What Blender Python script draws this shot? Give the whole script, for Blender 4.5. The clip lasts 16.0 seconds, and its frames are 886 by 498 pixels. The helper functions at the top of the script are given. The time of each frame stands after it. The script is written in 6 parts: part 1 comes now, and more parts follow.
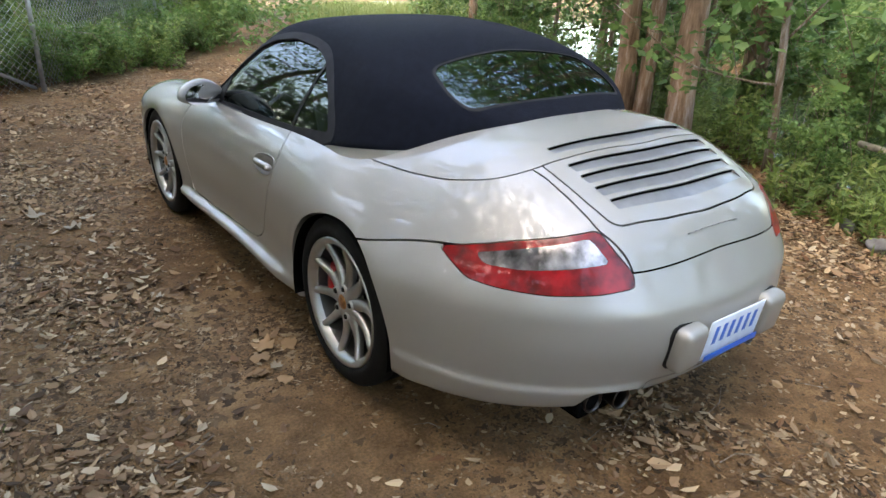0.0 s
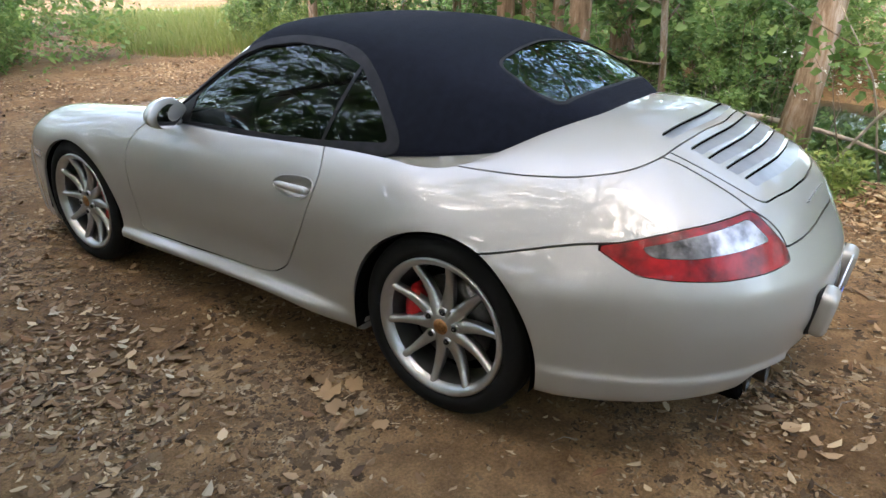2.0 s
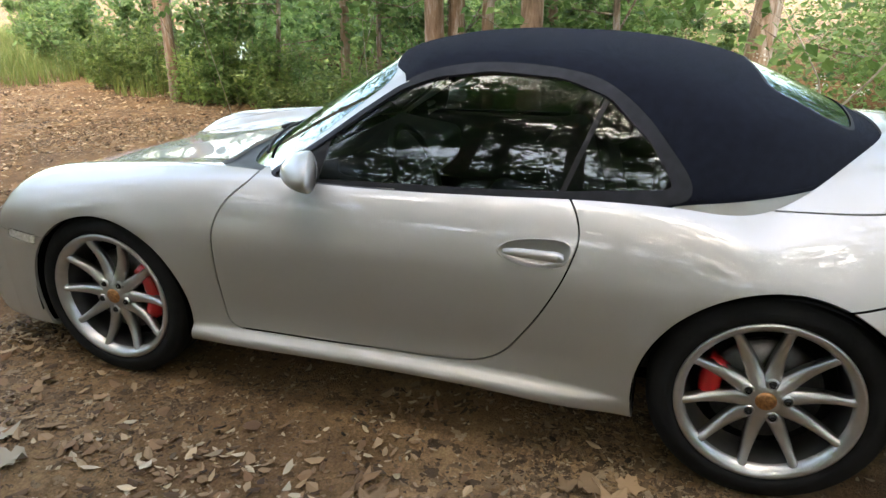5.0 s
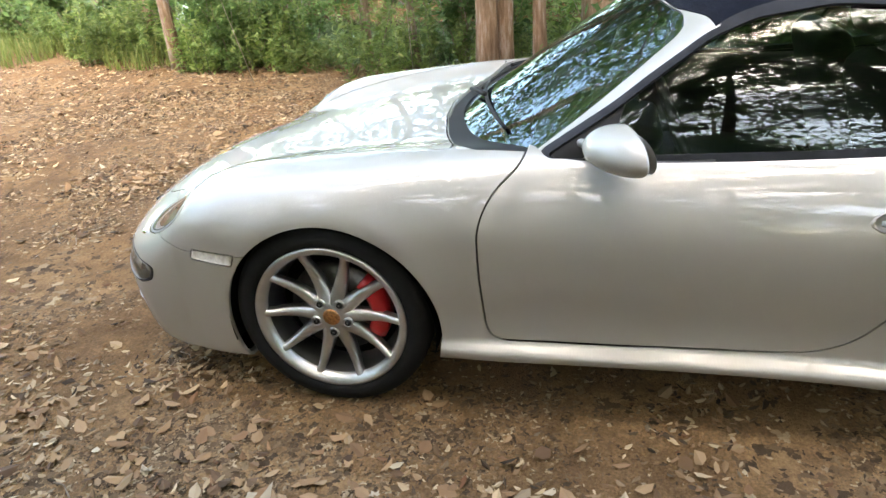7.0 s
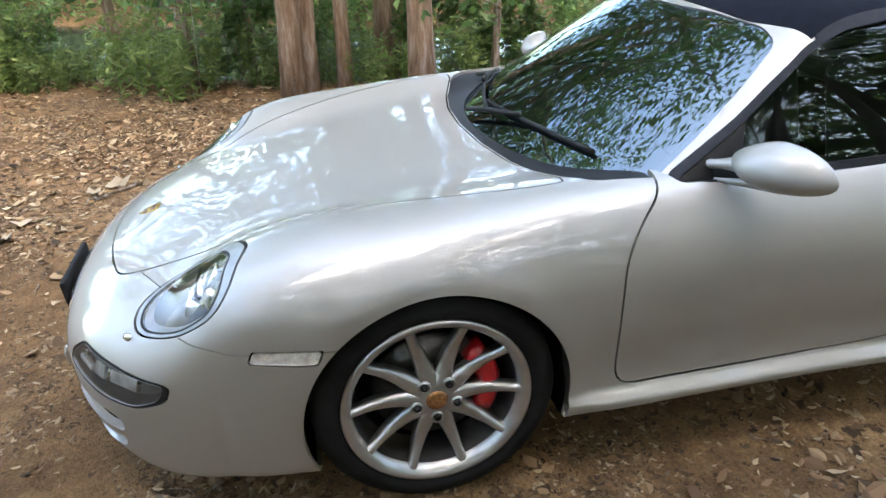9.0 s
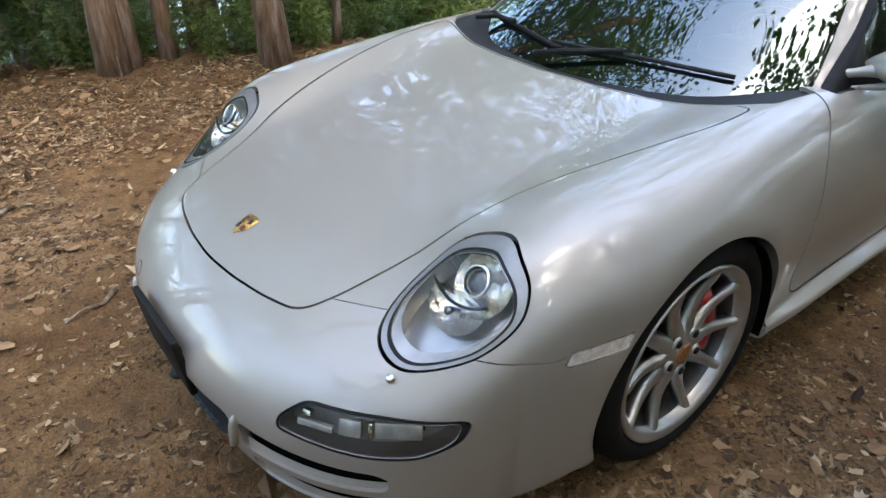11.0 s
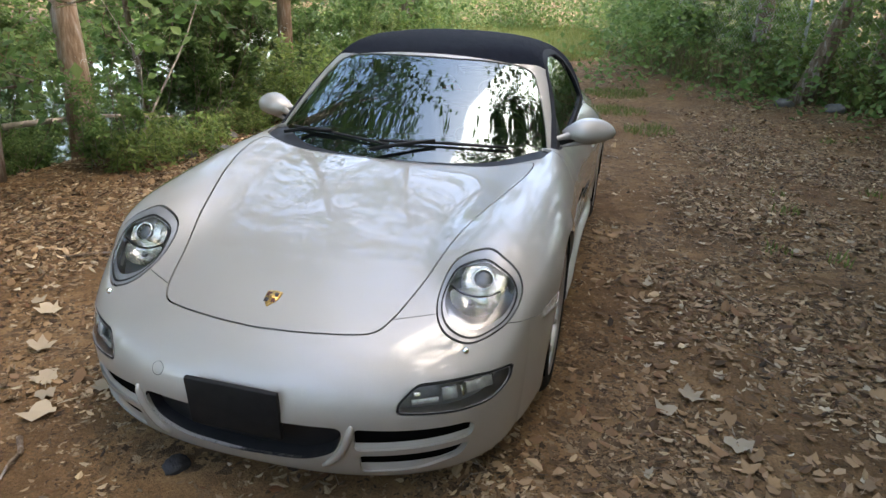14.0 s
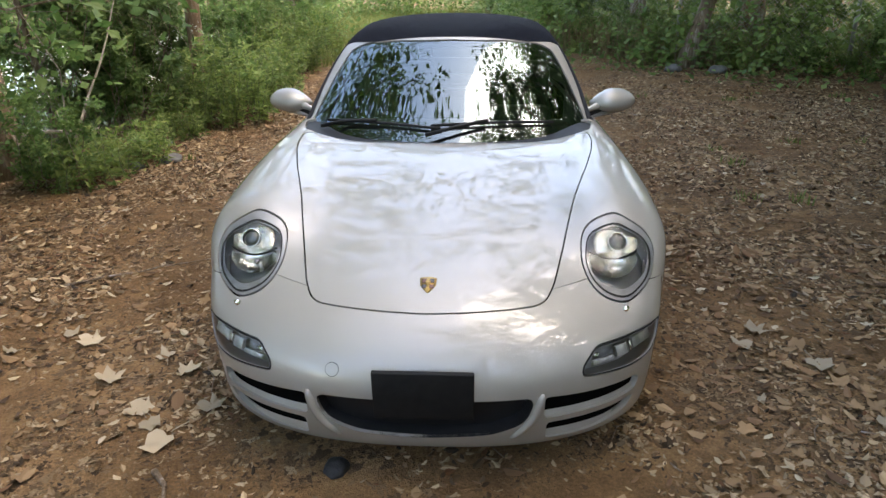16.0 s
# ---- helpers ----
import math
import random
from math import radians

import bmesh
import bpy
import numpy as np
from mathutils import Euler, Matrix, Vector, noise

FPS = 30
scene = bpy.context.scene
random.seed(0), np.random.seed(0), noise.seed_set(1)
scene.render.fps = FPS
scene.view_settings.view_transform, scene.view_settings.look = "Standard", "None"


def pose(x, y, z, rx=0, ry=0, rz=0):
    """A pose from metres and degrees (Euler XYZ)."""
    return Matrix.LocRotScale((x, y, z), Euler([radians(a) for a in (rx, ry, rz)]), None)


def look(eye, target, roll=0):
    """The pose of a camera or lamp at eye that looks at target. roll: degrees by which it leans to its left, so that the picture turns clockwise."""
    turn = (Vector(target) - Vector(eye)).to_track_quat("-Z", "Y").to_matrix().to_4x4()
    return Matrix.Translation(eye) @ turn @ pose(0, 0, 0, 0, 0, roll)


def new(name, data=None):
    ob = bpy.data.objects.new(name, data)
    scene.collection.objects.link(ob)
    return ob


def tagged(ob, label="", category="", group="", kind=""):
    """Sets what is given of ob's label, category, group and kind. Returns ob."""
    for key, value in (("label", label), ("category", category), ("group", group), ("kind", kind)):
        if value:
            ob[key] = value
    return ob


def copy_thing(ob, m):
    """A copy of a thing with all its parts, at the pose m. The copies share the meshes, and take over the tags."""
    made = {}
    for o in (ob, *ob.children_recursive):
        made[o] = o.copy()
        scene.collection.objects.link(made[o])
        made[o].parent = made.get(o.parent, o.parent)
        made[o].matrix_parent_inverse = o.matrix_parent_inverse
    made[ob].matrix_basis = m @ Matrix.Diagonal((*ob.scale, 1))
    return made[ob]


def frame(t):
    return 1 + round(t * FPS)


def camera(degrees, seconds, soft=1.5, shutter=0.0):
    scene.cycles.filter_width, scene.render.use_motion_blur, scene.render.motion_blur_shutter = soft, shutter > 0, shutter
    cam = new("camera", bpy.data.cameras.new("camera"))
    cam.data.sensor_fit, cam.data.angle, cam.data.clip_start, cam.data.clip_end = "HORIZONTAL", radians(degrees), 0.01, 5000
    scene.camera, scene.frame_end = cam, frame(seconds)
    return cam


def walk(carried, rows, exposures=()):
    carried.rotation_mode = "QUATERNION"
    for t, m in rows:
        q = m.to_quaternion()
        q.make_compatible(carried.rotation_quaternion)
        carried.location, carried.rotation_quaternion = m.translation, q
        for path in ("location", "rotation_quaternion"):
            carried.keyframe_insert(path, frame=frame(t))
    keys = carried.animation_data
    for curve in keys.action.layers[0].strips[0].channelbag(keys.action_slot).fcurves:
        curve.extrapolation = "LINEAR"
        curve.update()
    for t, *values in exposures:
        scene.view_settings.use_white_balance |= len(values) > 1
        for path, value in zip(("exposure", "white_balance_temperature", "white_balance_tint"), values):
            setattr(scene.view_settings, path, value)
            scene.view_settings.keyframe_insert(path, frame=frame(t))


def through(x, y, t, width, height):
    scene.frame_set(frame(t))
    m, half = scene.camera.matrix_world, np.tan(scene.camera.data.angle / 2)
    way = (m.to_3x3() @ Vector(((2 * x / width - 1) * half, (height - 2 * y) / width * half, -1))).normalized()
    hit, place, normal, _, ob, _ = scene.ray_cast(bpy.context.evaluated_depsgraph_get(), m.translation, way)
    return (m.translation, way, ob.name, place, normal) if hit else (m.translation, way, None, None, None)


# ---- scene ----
cam = camera(65.7, 16.0)
PATH = [
    (0, (-1.97, -2.112, 1.555), (-0.86, -0.639, 0.783), 1.9),
    (0.5, (-2.245, -1.956, 1.543), (-1.031, -0.579, 0.75), 0.8),
    (1, (-2.4, -1.785, 1.531), (-1.08, -0.518, 0.724), 0.9),
    (1.5, (-2.462, -1.509, 1.5), (-1.044, -0.338, 0.713), 1.3),
    (2, (-2.567, -1.237, 1.494), (-1.064, -0.159, 0.734), 0.3),
    (2.5, (-2.714, -0.961, 1.526), (-1.132, -0.029, 0.734), -0.8),
    (3, (-2.8, -0.715, 1.51), (-1.177, 0.12, 0.691), -0.7),
    (3.2, (-2.824, -0.618, 1.525), (-1.178, 0.173, 0.709), -0.5),
    (5.3, (-2.776, 0.579, 1.475), (-0.994, 1.095, 0.728), -0.3),
    (5.5, (-2.794, 0.699, 1.487), (-1.018, 1.193, 0.711), -0.7),
    (6, (-2.725, 0.914, 1.481), (-0.973, 1.447, 0.677), -0.6),
    (6.5, (-2.669, 1.189, 1.494), (-0.915, 1.649, 0.651), 0.4),
    (7, (-2.634, 1.508, 1.49), (-0.89, 1.945, 0.614), -4.3),
    (7.5, (-2.625, 1.791, 1.521), (-0.882, 2.104, 0.592), -3.9),
    (8, (-2.523, 2.103, 1.511), (-0.755, 2.13, 0.576), -0.2),
    (8.5, (-2.442, 2.431, 1.533), (-0.676, 2.241, 0.613), -1.2),
    (9, (-2.267, 2.66, 1.515), (-0.528, 2.257, 0.613), -0.5),
    (9.5, (-2.067, 2.911, 1.467), (-0.372, 2.395, 0.54), 4.6),
    (9.7, (-2.009, 3.003, 1.468), (-0.332, 2.486, 0.507), 4.0),
    (11.8, (-1.329, 4.072, 1.495), (-0.309, 2.714, 0.439), 2.6),
    (12, (-1.28, 4.155, 1.515), (-0.334, 2.741, 0.463), 4.4),
    (12.5, (-1.089, 4.303, 1.521), (-0.322, 2.755, 0.514), 2.8),
    (13, (-0.998, 4.508, 1.553), (-0.353, 2.862, 0.618), 2.1),
    (13.5, (-1.008, 4.76, 1.602), (-0.515, 3.035, 0.719), 1.1),
    (14, (-1.043, 4.942, 1.602), (-0.573, 3.143, 0.865), 2.1),
    (14.5, (-0.912, 5.068, 1.598), (-0.57, 3.238, 0.868), -0.3),
    (15, (-0.708, 5.173, 1.6), (-0.464, 3.33, 0.863), -0.0),
    (15.5, (-0.445, 5.158, 1.576), (-0.284, 3.315, 0.814), -0.4),
    (16, (-0.162, 5.161, 1.573), (-0.06, 3.315, 0.812), -0.5),
]
walk(cam, [(t, look(eye, target, roll)) for t, eye, target, roll in PATH],
     [(0, 3.48, 7350, 12), (3, 3.58, 7350, 12), (5.5, 3.78, 7600, 10), (7, 4.22, 7600, 10), (9, 3.86, 6950, 11), (12.5, 3.13, 7300, 13), (16, 3.13, 7700, 13)])


# ---------------------------------------------------------------- world and light
SUN_EL, SUN_AZ = radians(60), radians(264)
world = bpy.data.worlds.new("world")
scene.world = world
world.use_nodes = True
wn = world.node_tree
sky = wn.nodes.new("ShaderNodeTexSky")
sky.sky_type, sky.sun_disc = "NISHITA", False
sky.sun_elevation, sky.sun_rotation = SUN_EL, SUN_AZ
sky.air_density, sky.dust_density, sky.ozone_density = 1.0, 2.2, 1.0
wn.links.new(sky.outputs[0], wn.nodes["Background"].inputs[0])
wn.nodes["Background"].inputs[1].default_value = 0.15
sun = new("sun", bpy.data.lights.new("sun", "SUN"))
sun.data.energy, sun.data.angle, sun.data.color = 0.5, radians(55), (1.0, 0.94, 0.85)
sun.matrix_world = look((0, 0, 30), (30 * math.cos(SUN_EL) * -math.sin(SUN_AZ), 30 * math.cos(SUN_EL) * -math.cos(SUN_AZ), 30 - 30 * math.sin(SUN_EL)))


# ---------------------------------------------------------------- helpers
def material(name, colour=(0.5, 0.5, 0.5), rough=0.5, metal=0.0, noise_scale=0.0, vary=0.0, bump=0.0, bump_scale=40.0, coat=0.0, spec=0.5, alpha=1.0, emit=0.0):
    """A principled material with colour variation and fine relief in object space."""
    m = bpy.data.materials.new(name)
    m.use_nodes = True
    nt = m.node_tree
    b = nt.nodes["Principled BSDF"]
    b.inputs["Base Color"].default_value = (*colour, 1)
    b.inputs["Roughness"].default_value = rough
    b.inputs["Metallic"].default_value = metal
    b.inputs["Coat Weight"].default_value = coat
    b.inputs["Coat Roughness"].default_value = 0.03
    b.inputs["Specular IOR Level"].default_value = spec
    tc = nt.nodes.new("ShaderNodeTexCoord")
    if vary:
        n = nt.nodes.new("ShaderNodeTexNoise")
        n.inputs["Scale"].default_value, n.inputs["Detail"].default_value = noise_scale, 6
        nt.links.new(tc.outputs["Object"], n.inputs["Vector"])
        r = nt.nodes.new("ShaderNodeValToRGB")
        r.color_ramp.elements[0].position, r.color_ramp.elements[1].position = 0.3, 0.7
        r.color_ramp.elements[0].color = (*[c * (1 - vary) for c in colour], 1)
        r.color_ramp.elements[1].color = (*[min(1, c * (1 + vary)) for c in colour], 1)
        nt.links.new(n.outputs["Fac"], r.inputs[0])
        nt.links.new(r.outputs[0], b.inputs["Base Color"])
    if bump:
        n2 = nt.nodes.new("ShaderNodeTexNoise")
        n2.inputs["Scale"].default_value, n2.inputs["Detail"].default_value = bump_scale, 4
        nt.links.new(tc.outputs["Object"], n2.inputs["Vector"])
        bp = nt.nodes.new("ShaderNodeBump")
        bp.inputs["Strength"].default_value, bp.inputs["Distance"].default_value = bump, 0.01
        nt.links.new(n2.outputs["Fac"], bp.inputs["Height"])
        nt.links.new(bp.outputs[0], b.inputs["Normal"])
    return m


def glass(name, tint=(1, 1, 1), rough=0.0, ior=1.85, sheen=(1, 1, 1)):
    """Thin glass: see-through with a mirror-like gloss that grows at a slant."""
    m = bpy.data.materials.new(name)
    m.use_nodes = True
    nt = m.node_tree
    nt.nodes.clear()
    out = nt.nodes.new("ShaderNodeOutputMaterial")
    mix, tr, gl, fr = (nt.nodes.new("ShaderNode" + k) for k in ("MixShader", "BsdfTransparent", "BsdfGlossy", "Fresnel"))
    tr.inputs[0].default_value = (*tint, 1)
    gl.inputs["Color"].default_value = (*sheen, 1)
    gl.inputs["Roughness"].default_value = rough
    fr.inputs[0].default_value = ior
    nt.links.new(fr.outputs[0], mix.inputs[0])
    nt.links.new(tr.outputs[0], mix.inputs[1])
    nt.links.new(gl.outputs[0], mix.inputs[2])
    nt.links.new(mix.outputs[0], out.inputs[0])
    return m


def part(name, shape, mat, parent=None, label="", smooth=True):
    """Links a bmesh or a (vertices, normals, triangles) shell as one mesh object under its thing or part."""
    me = bpy.data.meshes.new(name)
    if isinstance(shape, tuple):
        v, n, f = shape
        me.from_pydata(v.tolist(), [], f.tolist())
        me.polygons.foreach_set("use_smooth", np.ones(len(f), bool))
        me.normals_split_custom_set_from_vertices(n.tolist())
    else:
        shape.to_mesh(me)
        shape.free()
        me.polygons.foreach_set("use_smooth", np.full(len(me.polygons), smooth))
    me.materials.append(mat)
    ob = new(name, me)
    if parent is not None:
        ob.parent = parent
    if label:
        tagged(ob, label)
    return ob


def empty(name, label="", category="", group="", kind=""):
    return tagged(new(name), label, category, group, kind)


def curve(xs, ys, smooth=0.05):
    """A smooth height curve through a few stations."""
    xs, ys = np.asarray(xs, float), np.asarray(ys, float)
    t = np.arange(xs[0] - 0.6, xs[-1] + 0.6, 0.002)
    d = np.diff(ys) / np.diff(xs)
    m = np.r_[d[0], np.where(d[1:] * d[:-1] > 0, 2 * d[1:] * d[:-1] / (d[1:] + d[:-1] + 1e-12), 0), d[-1]]
    i = np.clip(np.searchsorted(xs, t) - 1, 0, len(xs) - 2)
    h = np.diff(xs)[i]
    u = (t - xs[i]) / h
    v = (2 * u**3 - 3 * u**2 + 1) * ys[i] + (u**3 - 2 * u**2 + u) * h * m[i] + (3 * u**2 - 2 * u**3) * ys[i + 1] + (u**3 - u**2) * h * m[i + 1]
    v = np.where(t < xs[0], ys[0] + m[0] * (t - xs[0]), np.where(t > xs[-1], ys[-1] + m[-1] * (t - xs[-1]), v))
    n = max(1, int(smooth / 0.002))
    k = np.ones(n) / n
    for _ in range(2):
        v = np.convolve(np.pad(v, (n // 2, n - 1 - n // 2), mode="edge"), k, "valid")
    return lambda q: np.interp(q, t, v)


def smax(a, b, k):
    return 0.5 * (a + b + np.sqrt((a - b) ** 2 + k * k))


def closed(points, steps=10):
    """A smooth closed outline through the given corners."""
    p = np.asarray(points, float)
    out = []
    for i in range(len(p)):
        a, b, c, d = p[i - 1], p[i], p[(i + 1) % len(p)], p[(i + 2) % len(p)]
        for u in np.arange(steps) / steps:
            out.append(0.5 * (2 * b + (c - a) * u + (2 * a - 5 * b + 4 * c - d) * u * u + (3 * b - a - 3 * c + d) * u**3))
    return np.array(out)


def rounded(points, radius, steps=6):
    """A closed outline of straight sides with rounded corners."""
    p, out = np.asarray(points, float), []
    for i in range(len(p)):
        a, b, c = p[i - 1], p[i], p[(i + 1) % len(p)]
        r = min(radius if np.isscalar(radius) else radius[i], 0.49 * np.linalg.norm(a - b), 0.49 * np.linalg.norm(c - b))
        s, e = b + (a - b) / np.linalg.norm(a - b) * r, b + (c - b) / np.linalg.norm(c - b) * r
        for u in np.linspace(0, 1, steps):
            out.append((1 - u) ** 2 * s + 2 * u * (1 - u) * b + u * u * e)
    return np.array(out)


def inside(q, poly):
    """Signed distance to a closed outline, negative inside."""
    best, flag = np.full(len(q), 9.0), np.zeros(len(q), bool)
    for a, b in zip(poly, np.roll(poly, -1, 0)):
        e = b - a
        w = q - a
        u = np.clip((w @ e) / (e @ e + 1e-12), 0, 1)
        best = np.minimum(best, np.hypot(*(w - u[:, None] * e).T))
        flag ^= ((a[1] > q[:, 1]) != (b[1] > q[:, 1])) & (q[:, 0] < (b[0] - a[0]) * (q[:, 1] - a[1]) / (b[1] - a[1] + 1e-12) + a[0])
    return np.where(flag, -best, best)


def clip(shell, g):
    """The part of a shell where g is negative, cut cleanly along g = 0."""
    v, n, f = shell
    neg = g < 0
    c = neg[f].sum(1)
    keep = f[c == 3].tolist()
    nv, nn, cache = [], [], {}

    def cross(a, b):
        key = (a, b) if a < b else (b, a)
        if key not in cache:
            u = g[key[0]] / (g[key[0]] - g[key[1]])
            cache[key] = len(v) + len(nv)
            nv.append(v[key[0]] + (v[key[1]] - v[key[0]]) * u)
            nn.append(n[key[0]] + (n[key[1]] - n[key[0]]) * u)
        return cache[key]

    for t in f[(c == 1) | (c == 2)]:
        poly = []
        for i in range(3):
            a, b = int(t[i]), int(t[(i + 1) % 3])
            if neg[a]:
                poly.append(a)
            if neg[a] != neg[b]:
                poly.append(cross(a, b))
        keep.extend((poly[0], poly[i], poly[i + 1]) for i in range(1, len(poly) - 1))
    keep = np.array(keep, int).reshape(-1, 3)
    if nv:
        v, n = np.vstack((v, nv)), np.vstack((n, nn))
    used, inv = np.unique(keep, return_inverse=True)
    return v[used], n[used], inv.reshape(-1, 3)


def split(shell, g, gap=0.0028):
    """A shell cut in two along g = 0, with a joint between: (inner, outer)."""
    return clip(shell, g + gap), clip(shell, gap - g)


def moved(shell, d):
    v, n, f = shell
    return v + n * d, n, f


def rim_of(shell, depth, mat_name=None):
    """A narrow turned-in edge along the open border of a shell."""
    v, n, f = shell
    e = np.vstack((f[:, [0, 1]], f[:, [1, 2]], f[:, [2, 0]]))
    key = np.sort(e, 1)
    _, idx, cnt = np.unique(key, axis=0, return_index=True, return_counts=True)
    b = e[idx[cnt == 1]]
    used, inv = np.unique(b, return_inverse=True)
    inv = inv.reshape(-1, 2)
    k = len(used)
    vv = np.vstack((v[used], v[used] - n[used] * depth))
    ff = np.vstack((np.c_[inv[:, 1], inv[:, 0], inv[:, 0] + k], np.c_[inv[:, 1], inv[:, 0] + k, inv[:, 1] + k]))
    nn = np.zeros_like(vv)
    fn = np.cross(vv[ff[:, 1]] - vv[ff[:, 0]], vv[ff[:, 2]] - vv[ff[:, 0]])
    for i in range(3):
        np.add.at(nn, ff[:, i], fn)
    nn /= np.linalg.norm(nn, axis=1)[:, None] + 1e-12
    return vv, nn, ff


def joined(*shells):
    vs, ns, fs, k = [], [], [], 0
    for v, n, f in shells:
        vs.append(v), ns.append(n), fs.append(f + k)
        k += len(v)
    return np.vstack(vs), np.vstack(ns), np.vstack(fs)


def skin(field, tail, nose, zc, rows, cols, ends):
    """Meshes the closed surface field = 0 round an axis that runs along y from tail to nose at height zc."""
    ang = np.linspace(-math.pi, math.pi, cols, endpoint=False)
    org, way = [], []
    for a in np.linspace(0.02, math.pi / 2, ends, endpoint=False):
        org.append((tail, a, -1))
    for y in np.linspace(tail, nose, rows):
        org.append((y, math.pi / 2, 1))
    for a in np.linspace(0.02, math.pi / 2, ends, endpoint=False)[::-1]:
        org.append((nose, a, 1))
    o = np.array([[(0, y, zc)] * cols for y, a, s in org])
    w = np.array([[(math.sin(t) * math.sin(a), s * math.cos(a), math.cos(t) * math.sin(a)) for t in ang] for y, a, s in org])
    lo, hi = np.zeros(o.shape[:2]), np.full(o.shape[:2], 1.6)
    for _ in range(26):
        mid = (lo + hi) / 2
        p = o + w * mid[..., None]
        ins = field(p[..., 0], p[..., 1], p[..., 2]) < 0
        lo, hi = np.where(ins, mid, lo), np.where(ins, hi, mid)
    v = (o + w * lo[..., None]).reshape(-1, 3)
    e = 0.012
    n = np.stack([field(*(v + d).T) - field(*(v - d).T) for d in np.eye(3) * e], 1)
    n /= np.linalg.norm(n, axis=1)[:, None] + 1e-12
    r = len(org)
    i, j = np.meshgrid(np.arange(r - 1), np.arange(cols), indexing="ij")
    a, b, c, d = i * cols + j, i * cols + (j + 1) % cols, (i + 1) * cols + (j + 1) % cols, (i + 1) * cols + j
    f = np.vstack((np.stack((a, b, c), -1).reshape(-1, 3), np.stack((a, c, d), -1).reshape(-1, 3)))
    caps = []
    for base in (0, (r - 1) * cols):
        ring = base + np.arange(cols)
        c = len(v)
        v, n = np.vstack((v, v[ring].mean(0))), np.vstack((n, n[ring].mean(0) / np.linalg.norm(n[ring].mean(0))))
        tri = np.stack((ring, np.roll(ring, -1), np.full(cols, c)), 1)
        caps.append(tri[:, ::-1] if base == 0 else tri)
    f = np.vstack((f, *caps))
    if np.mean(np.einsum("ij,ij->i", np.cross(v[f[:, 1]] - v[f[:, 0]], v[f[:, 2]] - v[f[:, 0]]), n[f[:, 0]])) < 0:
        f = f[:, ::-1]
    return v, n, f


def refine(shell, field, where):
    """Splits each triangle of a stretch of shell into four that follow the surface."""
    v, n, f = shell
    k = where(v)[f].all(1)
    t, rest = f[k], f[~k]
    e = np.sort(np.vstack((t[:, [0, 1]], t[:, [1, 2]], t[:, [2, 0]])), 1)
    u, inv, cnt = np.unique(e, axis=0, return_inverse=True, return_counts=True)
    inv = inv.reshape(3, -1)
    p = (v[u[:, 0]] + v[u[:, 1]]) / 2
    q = n[u[:, 0]] + n[u[:, 1]]
    q /= np.linalg.norm(q, axis=1)[:, None] + 1e-12
    slope = np.maximum(np.abs(field(*(p + q * 0.003).T) - field(*(p - q * 0.003).T)) / 0.006, 0.3)
    step = np.clip(field(*p.T) / slope, -0.004, 0.004)
    p = p - q * np.where(cnt == 2, step, 0)[:, None]
    g = np.stack([field(*(p + d).T) - field(*(p - d).T) for d in np.eye(3) * 0.008], 1)
    g /= np.linalg.norm(g, axis=1)[:, None] + 1e-12
    a, b, c = (inv[i] + len(v) for i in range(3))
    ff = np.vstack((rest, np.stack((t[:, 0], a, c), 1), np.stack((a, t[:, 1], b), 1), np.stack((c, b, t[:, 2]), 1), np.stack((a, b, c), 1)))
    return np.vstack((v, p)), np.vstack((n, g)), ff


def lathe(profile, seg=48, axis="x"):
    """A ring turned round the x axis from (along, radius) pairs."""
    bm = bmesh.new()
    rings = []
    for i in range(seg):
        a = 2 * math.pi * i / seg
        rings.append([bm.verts.new((p, r * math.cos(a), r * math.sin(a))) for p, r in profile])
    for i in range(seg):
        a, b = rings[i], rings[(i + 1) % seg]
        for k in range(len(profile) - 1):
            bm.faces.new((a[k], a[k + 1], b[k + 1], b[k]))
    bmesh.ops.remove_doubles(bm, verts=bm.verts, dist=1e-5)
    bmesh.ops.recalc_face_normals(bm, faces=bm.faces)
    return bm


def tube(points, radius, seg=8, bm=None, taper=None):
    """A round bar along a line of points."""
    bm = bm or bmesh.new()
    pts = [Vector(p) for p in points]
    rings = []
    for i, p in enumerate(pts):
        d = (pts[min(i + 1, len(pts) - 1)] - pts[max(i - 1, 0)]).normalized()
        u = d.orthogonal().normalized() if i == 0 else (u - d * u.dot(d)).normalized()
        w = d.cross(u)
        r = radius if taper is None else radius * taper[i]
        rings.append([bm.verts.new(p + (u * math.cos(2 * math.pi * k / seg) + w * math.sin(2 * math.pi * k / seg)) * r) for k in range(seg)])
    for a, b in zip(rings, rings[1:]):
        for k in range(seg):
            bm.faces.new((a[k], a[(k + 1) % seg], b[(k + 1) % seg], b[k]))
    bm.faces.new(rings[0][::-1]), bm.faces.new(rings[-1])
    return bm


def box(sx, sy, sz, m=None, bevel=0.0, seg=2, bm=None):
    """A box with rounded edges."""
    b2 = bmesh.new()
    bmesh.ops.create_cube(b2, size=1)
    bmesh.ops.scale(b2, vec=(sx, sy, sz), verts=b2.verts)
    if bevel:
        bmesh.ops.bevel(b2, geom=b2.edges[:], offset=bevel, segments=seg, profile=0.5, affect="EDGES")
    if m is not None:
        bmesh.ops.transform(b2, matrix=m, verts=b2.verts)
    if bm is None:
        return b2
    me = bpy.data.meshes.new("tmp")
    b2.to_mesh(me)
    b2.free()
    bm.from_mesh(me)
    bpy.data.meshes.remove(me)
    return bm


